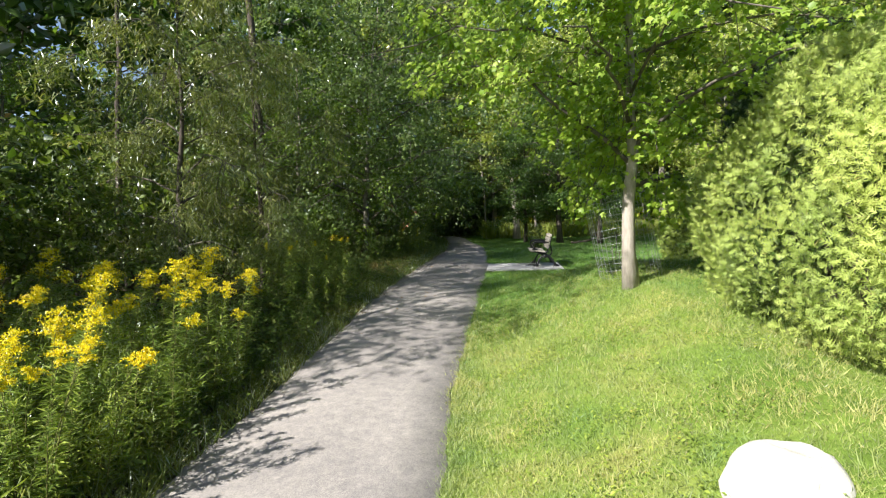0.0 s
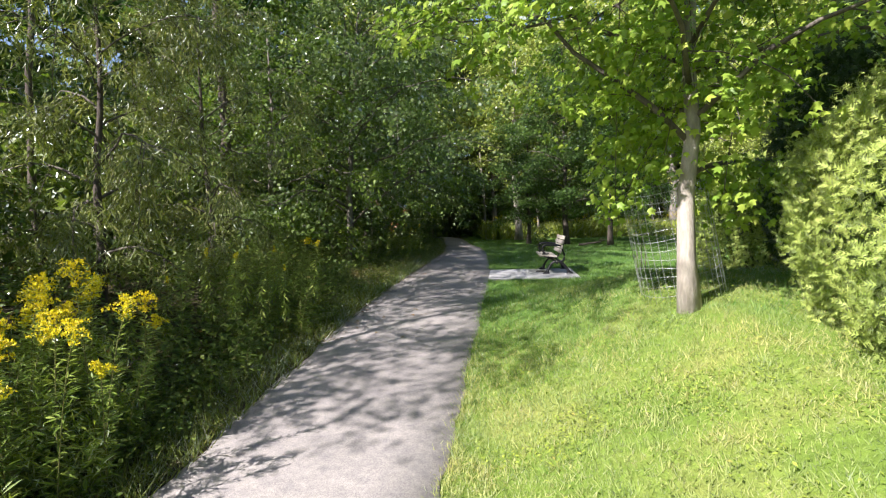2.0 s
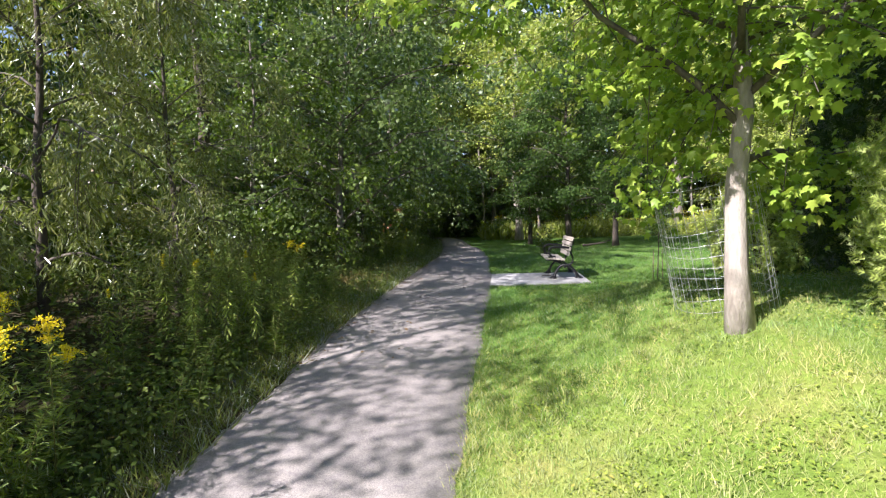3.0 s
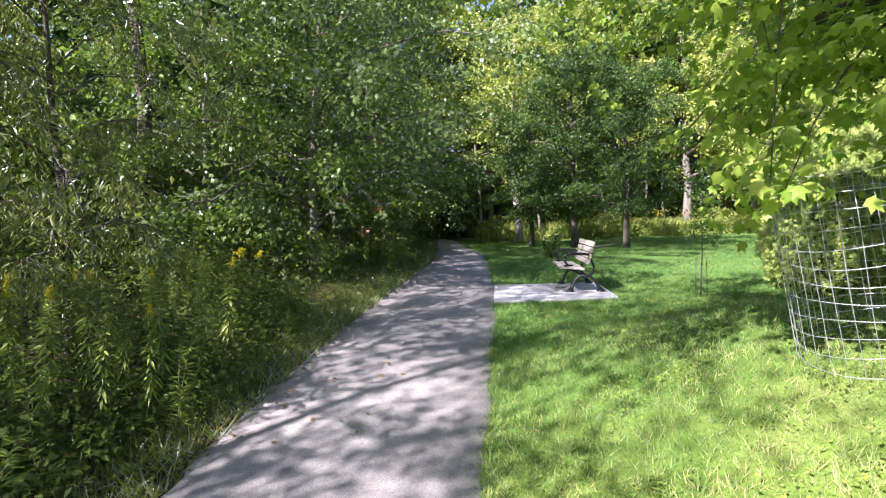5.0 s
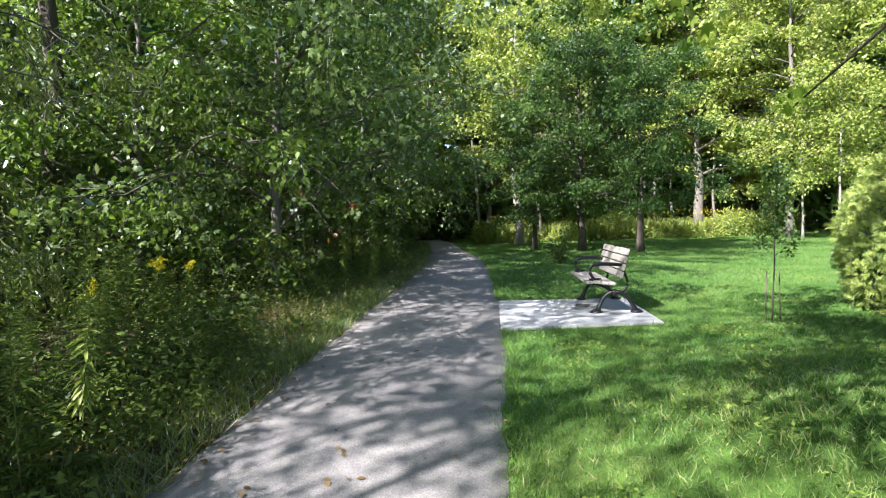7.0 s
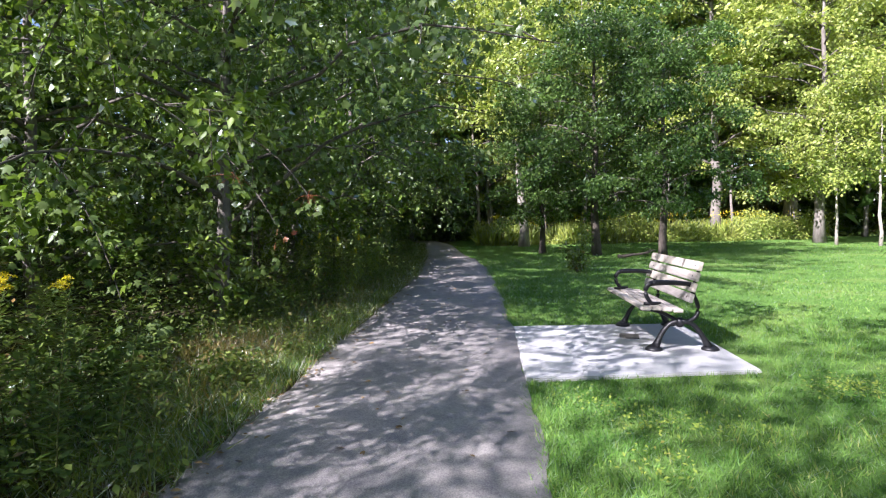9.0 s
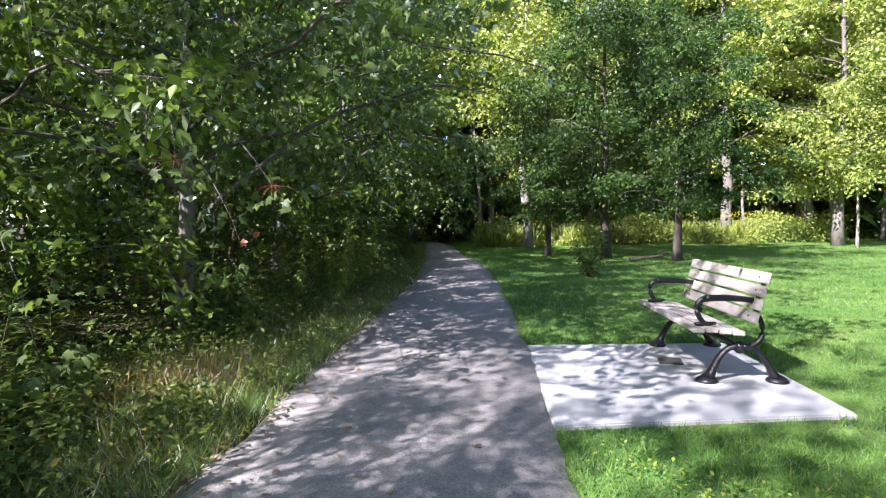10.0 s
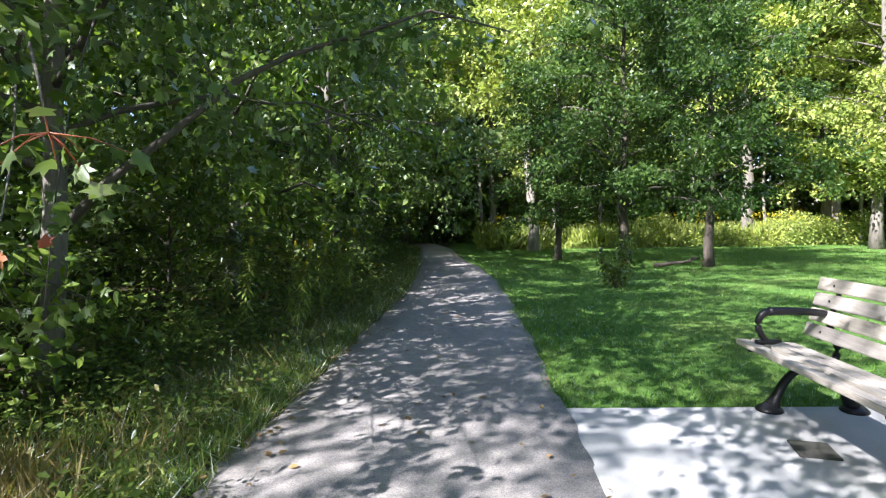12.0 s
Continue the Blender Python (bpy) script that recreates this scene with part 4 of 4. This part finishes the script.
def lawn_grass():
    n = 215000
    y = 1.8 + 14.5 * rng.uniform(size=n) ** 1.25
    x = right_x(y) - 0.03 + (0.2 + 7.0 * rng.uniform(size=n)) * rng.uniform(size=n) ** 0.8
    near = blades(n, x, y, 0.025, 0.075, 0.75, 1.1)
    q = 26000
    tuft_y = 1.8 + 14 * rng.uniform(size=1300) ** 1.2
    tuft_x = right_x(tuft_y) + 0.1 + 6 * rng.uniform(size=1300)
    k = rng.integers(0, 1300, q)
    tx, ty = tuft_x[k] + rng.normal(size=q) * 0.05, tuft_y[k] + rng.normal(size=q) * 0.05
    tufts = blades(q, tx, ty, 0.05, 0.12, 0.6, 0.9)
    e = 16000
    ey = 0.5 + 24 * rng.uniform(size=e) ** 1.3
    ex = right_x(ey) + wiggle(ey, 4.0) * 0.6 + rng.normal(size=e) * 0.045 + 0.02
    edge = blades(e, ex, ey, 0.04, 0.1, 0.8, 0.9)
    m = 105000
    y2 = 15.5 + 19 * rng.uniform(size=m) ** 1.15
    x2 = right_x(y2) + 15 * rng.uniform(size=m) ** 1.3
    far = blades(m, x2, y2, 0.03, 0.075, 0.8, 1.9)
    v, f = join_np([near, far, tufts, edge])
    c = v[f].mean(1)
    keep = ~((c[:, 0] > 0.7) & (c[:, 0] < 2.98) & (c[:, 1] > 13.84 + 0.1 * (c[:, 0] - 0.93)) & (c[:, 1] < 16.08))
    # beyond about y 9.3 blades take the lush green with painted shade
    shaded_lush = c[:, 1] + 0.9 * np.sin(c[:, 0] * 1.9) + 1.6 * rng.normal(size=len(c)) > 9.3
    for name, mask, material, label in (("lawn_grass", keep & ~shaded_lush, M_GRASS, "short sunlit yellow-green lawn grass"), ("lush_shaded_lawn_grass", keep & shaded_lush, M_LUSH_SHADE, "lush lawn grass, its deep green partly painted shade")):
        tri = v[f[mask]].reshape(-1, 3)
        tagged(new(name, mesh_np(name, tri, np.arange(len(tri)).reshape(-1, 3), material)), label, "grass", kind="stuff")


def wild_grass():
    n = 42000
    y = 1.5 + 34 * rng.uniform(size=n) ** 1.3
    x = left_x(y) + 0.06 - np.abs(rng.normal(size=n)) * 0.75
    stuff("wild_grass", [blades(n, x, y, 0.06, 0.26, 0.75, 0.55)], M_WILD, "ragged wild grass along the edge of the path", "grass")
    q = 26000
    y = 12.2 + 7 * rng.uniform(size=q)
    x = left_x(y) - 2.3 * rng.uniform(size=q) ** 1.3
    stuff("verge_grass", [blades(q, x, y, 0.04, 0.16, 0.9, 0.6)], M_LUSH_SHADE, "low sunlit grass on the verge of the path", "grass")
    m = 2800
    y = 13.0 + 7 * rng.uniform(size=m)
    x = left_x(y) - 0.25 - np.abs(rng.normal(size=m)) * 0.6
    x[:1500], y[:1500] = -2.05 + 0.22 * rng.normal(size=1500), 14.7 + 0.25 * rng.normal(size=1500)
    stuff("dry_grass", [blades(m, x, y, 0.1, 0.35, 0.7, 0.4)], M_DRY, "straw-coloured dry grass beside the path", "grass")


def undergrowth():
    pieces = []
    n = 60000
    y = 2 + 34 * rng.uniform(size=n) ** 1.1
    back = np.abs(rng.normal(size=n)) * 1.5
    x = left_x(y) - 0.45 - 0.85 * np.exp(-((y - 15.3) / 2.4) ** 2) - back
    h = np.clip(0.25 + 0.75 * back, 0.1, 1.5) * rng.uniform(0.05, 1, n) * (0.75 + 0.35 * np.sin(y * 2.1) * np.sin(x * 1.7 + 1))
    at = np.stack([x, y, ground_z(x, y) + h], 1)
    pieces.append(scatter(RHOMB, at, rand_dirs(n, 0.5), rand_dirs(n) * 0.6 + np.array([0, 0, 1.0]), rng.uniform(0.04, 0.1, n)))
    stuff("undergrowth", pieces, M_SHRUB, "dense dark green undergrowth below the trees", "undergrowth")


def goldenrod_foliage():
    """The fine leafy mass of the goldenrod stand below its plumes."""
    n, m = 34000, 420
    cy = 2.2 + 4.3 * rng.uniform(size=m)
    cx = left_x(cy) - 0.3 - 2.8 * rng.uniform(size=m)
    top = np.clip(0.25 + 0.75 * (left_x(cy) - cx), 0.3, 0.95) * rng.uniform(0.7, 1.1, m)
    k = rng.integers(0, m, n)
    w = rng.uniform(size=n) ** 0.7
    x, y = cx[k] + rng.normal(size=n) * 0.05 + 0.1 * w * np.sin(k), cy[k] + rng.normal(size=n) * 0.05 + 0.1 * w * np.cos(2.0 * k)
    at = np.stack([x, y, ground_z(x, y) + top[k] * w], 1)
    stuff("goldenrod_foliage", [scatter(NARROW, at, rand_dirs(n) * 0.8 + np.array([0, 0, 0.45]), rand_dirs(n) + np.array([0, 0, 0.7]), rng.uniform(0.05, 0.11, n))], M_ROD_LEAF, "fine leafy growth below the goldenrod plumes", "undergrowth")


def meadow():
    n = 20000
    x = 0.9 + 15 * rng.uniform(size=n)
    y = 33.6 + 0.12 * np.maximum(x - 5, 0) + 4.0 * rng.uniform(size=n)
    swell = 0.55 + 0.3 * np.sin(x * 0.9 + 1) + 0.25 * np.sin(x * 2.3 + y) * np.sin(y * 1.7)
    keep = swell > 0.3
    x, y, swell = x[keep], y[keep], swell[keep]
    low = blades(len(x), x, y, 0.35, 1.1, 0.45, 0.6, NARROW)
    j = 34000
    lx, ly = 0.7 + 15.4 * rng.uniform(size=j), 33.5 + 3.8 * rng.uniform(size=j)
    swell = np.clip(0.6 + 0.3 * np.sin(lx * 0.9 + 1) + 0.35 * np.sin(lx * 2.3 + ly) * np.sin(ly * 1.7), 0.15, 1.3)
    tuft = scatter(RHOMB, np.stack([lx, ly, ground_z(lx, ly) + 1.25 * swell * rng.uniform(size=j)], 1), rand_dirs(j), rand_dirs(j) + np.array([0, 0, 0.8]), rng.uniform(0.07, 0.15, j))
    stuff("meadow_plants", [low, tuft], M_WOODS, "tall sunlit meadow plants behind the lawn", "meadow")
    m = 1300
    cx, cy = 1.2 + 14 * rng.uniform(size=90), 34.2 + 3.2 * rng.uniform(size=90)
    k = rng.integers(0, 90, m)
    x, y = cx[k] + rng.normal(size=m) * 0.12, cy[k] + rng.normal(size=m) * 0.12
    at = np.stack([x, y, ground_z(x, y) + 1.1 + 0.2 * np.sin(k) + rng.normal(size=m) * 0.07], 1)
    stuff("meadow_flowers", [scatter(RHOMB, at, rand_dirs(m), rand_dirs(m), rng.uniform(0.04, 0.07, m))], M_ROD_FLOWER, "yellow goldenrod heads in the meadow", "wildflower")


def understorey():
    """Dark shrubs that close the woods under their crowns."""
    n = 40000
    t = rng.uniform(size=n)
    x = -8 + 36 * t
    y = 39.5 + 5 * rng.uniform(size=n) - np.maximum(x - 14, 0) * 0.75
    z = ground_z(x, y) + 6.4 * rng.uniform(size=n) ** 1.1 * (0.7 + 0.3 * np.sin(x * 1.1) * np.sin(y * 0.8))
    stuff("woodland_shrubs", [scatter(RHOMB, np.stack([x, y, z], 1), rand_dirs(n), rand_dirs(n) + np.array([0, 0, 0.6]), rng.uniform(0.25, 0.5, n))], M_SHRUB, "dark shrubs filling the woods behind the meadow", "shrubs")
    n = 28000
    x = -13 + 7.8 * rng.uniform(size=n)
    y = 4 + 38 * rng.uniform(size=n) ** 1.2
    z = ground_z(x, y) + 3.2 * rng.uniform(size=n) ** 1.2
    stuff("thicket", [scatter(RHOMB, np.stack([x, y, z], 1), rand_dirs(n), rand_dirs(n) + np.array([0, 0, 0.6]), rng.uniform(0.12, 0.26, n))], M_SHRUB, "dark thicket between the trees beside the path", "shrubs")


def clover():
    """Broad-leaved lawn weeds in patches, darker than the grass."""
    n = 16000
    cy = 2 + 12 * rng.uniform(size=240) ** 1.2
    cx = right_x(cy) + 0.3 + 4.5 * rng.uniform(size=240)
    k = rng.integers(0, 240, n)
    x, y = cx[k] + rng.normal(size=n) * 0.13, cy[k] + rng.normal(size=n) * 0.13
    keep = (x > right_x(y) + 0.05) & ~((y > 13.7) & (x < 3))
    x, y = x[keep], y[keep]
    n = len(x)
    at = np.stack([x, y, ground_z(x, y) + rng.uniform(0.02, 0.07, n)], 1)
    stuff("clover", [scatter(RHOMB, at, rand_dirs(n, 0.3), np.array([0, 0, 1.0]) + 0.5 * rand_dirs(n), rng.uniform(0.018, 0.04, n))], M_ROD_LEAF, "patches of broad-leaved clover in the lawn", "clover")


def verge_herbs():
    """Low broad-leaved herbs in clumps between the path and the trees."""
    n, m = 20000, 300
    cy = 2.5 + 28 * rng.uniform(size=m) ** 1.1
    cx = left_x(cy) - 0.12 - np.abs(rng.normal(size=m)) * 0.8
    tall_at = rng.uniform(0.08, 0.42, m)
    k = rng.integers(0, m, n)
    x, y = cx[k] + rng.normal(size=n) * 0.12, cy[k] + rng.normal(size=n) * 0.12
    at = np.stack([x, y, ground_z(x, y) + tall_at[k] * rng.uniform(0.1, 1, n)], 1)
    stuff("verge_herbs", [scatter(RHOMB, at, rand_dirs(n, 0.5), np.array([0, 0, 1.0]) + 0.7 * rand_dirs(n), rng.uniform(0.025, 0.075, n))], M_SHRUB, "clumps of low green herbs beside the path", "herbs")


def litter():
    n = 900
    y = 9 + 20 * rng.uniform(size=n)
    side = rng.uniform(size=n)
    x = np.where(side < 0.75, left_x(y) + np.abs(rng.normal(size=n)) * 0.16 - 0.05, left_x(y) + rng.uniform(size=n) * 2)
    at = np.stack([x, y, path_z(y) + 0.034 + 0.008 * rng.uniform(size=n)], 1)
    stuff("fallen_leaves", [scatter(OVAL, at, rand_dirs(n, 0.1), np.array([0, 0, 1.0]) + 0.4 * rand_dirs(n), rng.uniform(0.03, 0.065, n))], M_LITTER, "dry fallen leaves along the path edge", "leaves")


lawn_grass()
wild_grass()
undergrowth()
goldenrod_foliage()
meadow()
litter()
understorey()
clover()
verge_herbs()


# ---- small trees and bits on the lawn ----
def build_sapling():
    ob = thing("staked_sapling", (4.1, 14.0, float(ground_z(4.1, 14.0))), "thin staked sapling with sparse small leaves", "sapling")
    trunk = wavy((0, 0, -0.05), (0.06, 0.05, 2.0), 9, 0.012)
    wood = [tube(trunk, np.linspace(0.012, 0.004, 9), 6)]
    tips = []
    for k in range(14):
        w = 0.42 + 0.55 * k / 14
        root = np.array([np.interp(w, np.linspace(0, 1, 9), trunk[:, c]) for c in range(3)])
        a = k * 2.399
        end = root + np.array([math.cos(a), math.sin(a), 0.9]) * 0.26 * (1.25 - w)
        twig = wavy(root, end, 5, 0.008)
        wood.append(tube(twig, np.linspace(0.004, 0.0015, 5), 4))
        tips += [twig[2], twig[3], twig[4]]
    part("trunk", mesh_np("sapling_trunk", *join_np(wood), M_BARK_DARK, True), ob)
    tips = np.array(tips)
    n = 900
    at = tips[rng.integers(0, len(tips), n)] + rng.normal(size=(n, 3)) * 0.06
    part("crown", mesh_np("sapling_crown", *scatter(RHOMB, at, rand_dirs(n) + np.array([0, 0, -0.4]), rand_dirs(n) + np.array([0, 0, 0.6]), rng.uniform(0.04, 0.075, n)), M_DARKTREE), ob)
    for dx, dy, lean in ((-0.09, -0.02, 1.5), (0.12, 0.05, -1.0)):
        s = part("stake", mesh_np("stake", *tube(np.array([(0, 0, -0.1), (0, 0, 0.3), (0, 0, 0.62)]), np.array([0.009, 0.009, 0.008]), 6), M_STAKE), ob, "thin wooden stake")
        s.matrix_basis = pose(dx, dy, 0, 0, lean, 0)


def build_bush():
    ob = thing("low_bush", (2.92, 22.2, float(ground_z(2.92, 22.2))), "small dark leafy bush on the lawn", "bush")
    stems, tips = [], []
    for k in range(9):
        a = k * 2.399
        line = wavy((0, 0, -0.03), (math.cos(a) * 0.28, math.sin(a) * 0.28, 0.3 + 0.55 * (k % 3) / 2), 6, 0.02)
        stems.append(tube(line, np.linspace(0.008, 0.002, 6), 4))
        tips += list(line[2:])
    part("stem", mesh_np("bush_stem", *join_np(stems), M_BARK_DARK), ob)
    tips = np.array(tips)
    n = 700
    at = tips[rng.integers(0, len(tips), n)] + rng.normal(size=(n, 3)) * 0.07
    part("foliage", mesh_np("bush_foliage", *scatter(OVAL, at, rand_dirs(n), rand_dirs(n) + np.array([0, 0, 0.7]), rng.uniform(0.05, 0.1, n)), M_SHRUB), ob)


def build_fallen_limb():
    ob = thing("fallen_branch", (5.5, 26.0, float(ground_z(5.5, 26.0))), "dark fallen branch lying on the lawn", "branch")
    line = wavy((-0.6, 0, 0.06), (0.55, 0.15, 0.2), 8, 0.03)
    twig = wavy(line[4], line[4] + np.array([0.25, -0.2, 0.18]), 5, 0.02)
    part("wood", mesh_np("fallen_branch_wood", *join_np([tube(line, np.linspace(0.06, 0.02, 8), 8), tube(twig, np.linspace(0.02, 0.006, 5), 6)]), M_BARK_DARK, True), ob)


build_sapling()
build_bush()
build_fallen_limb()
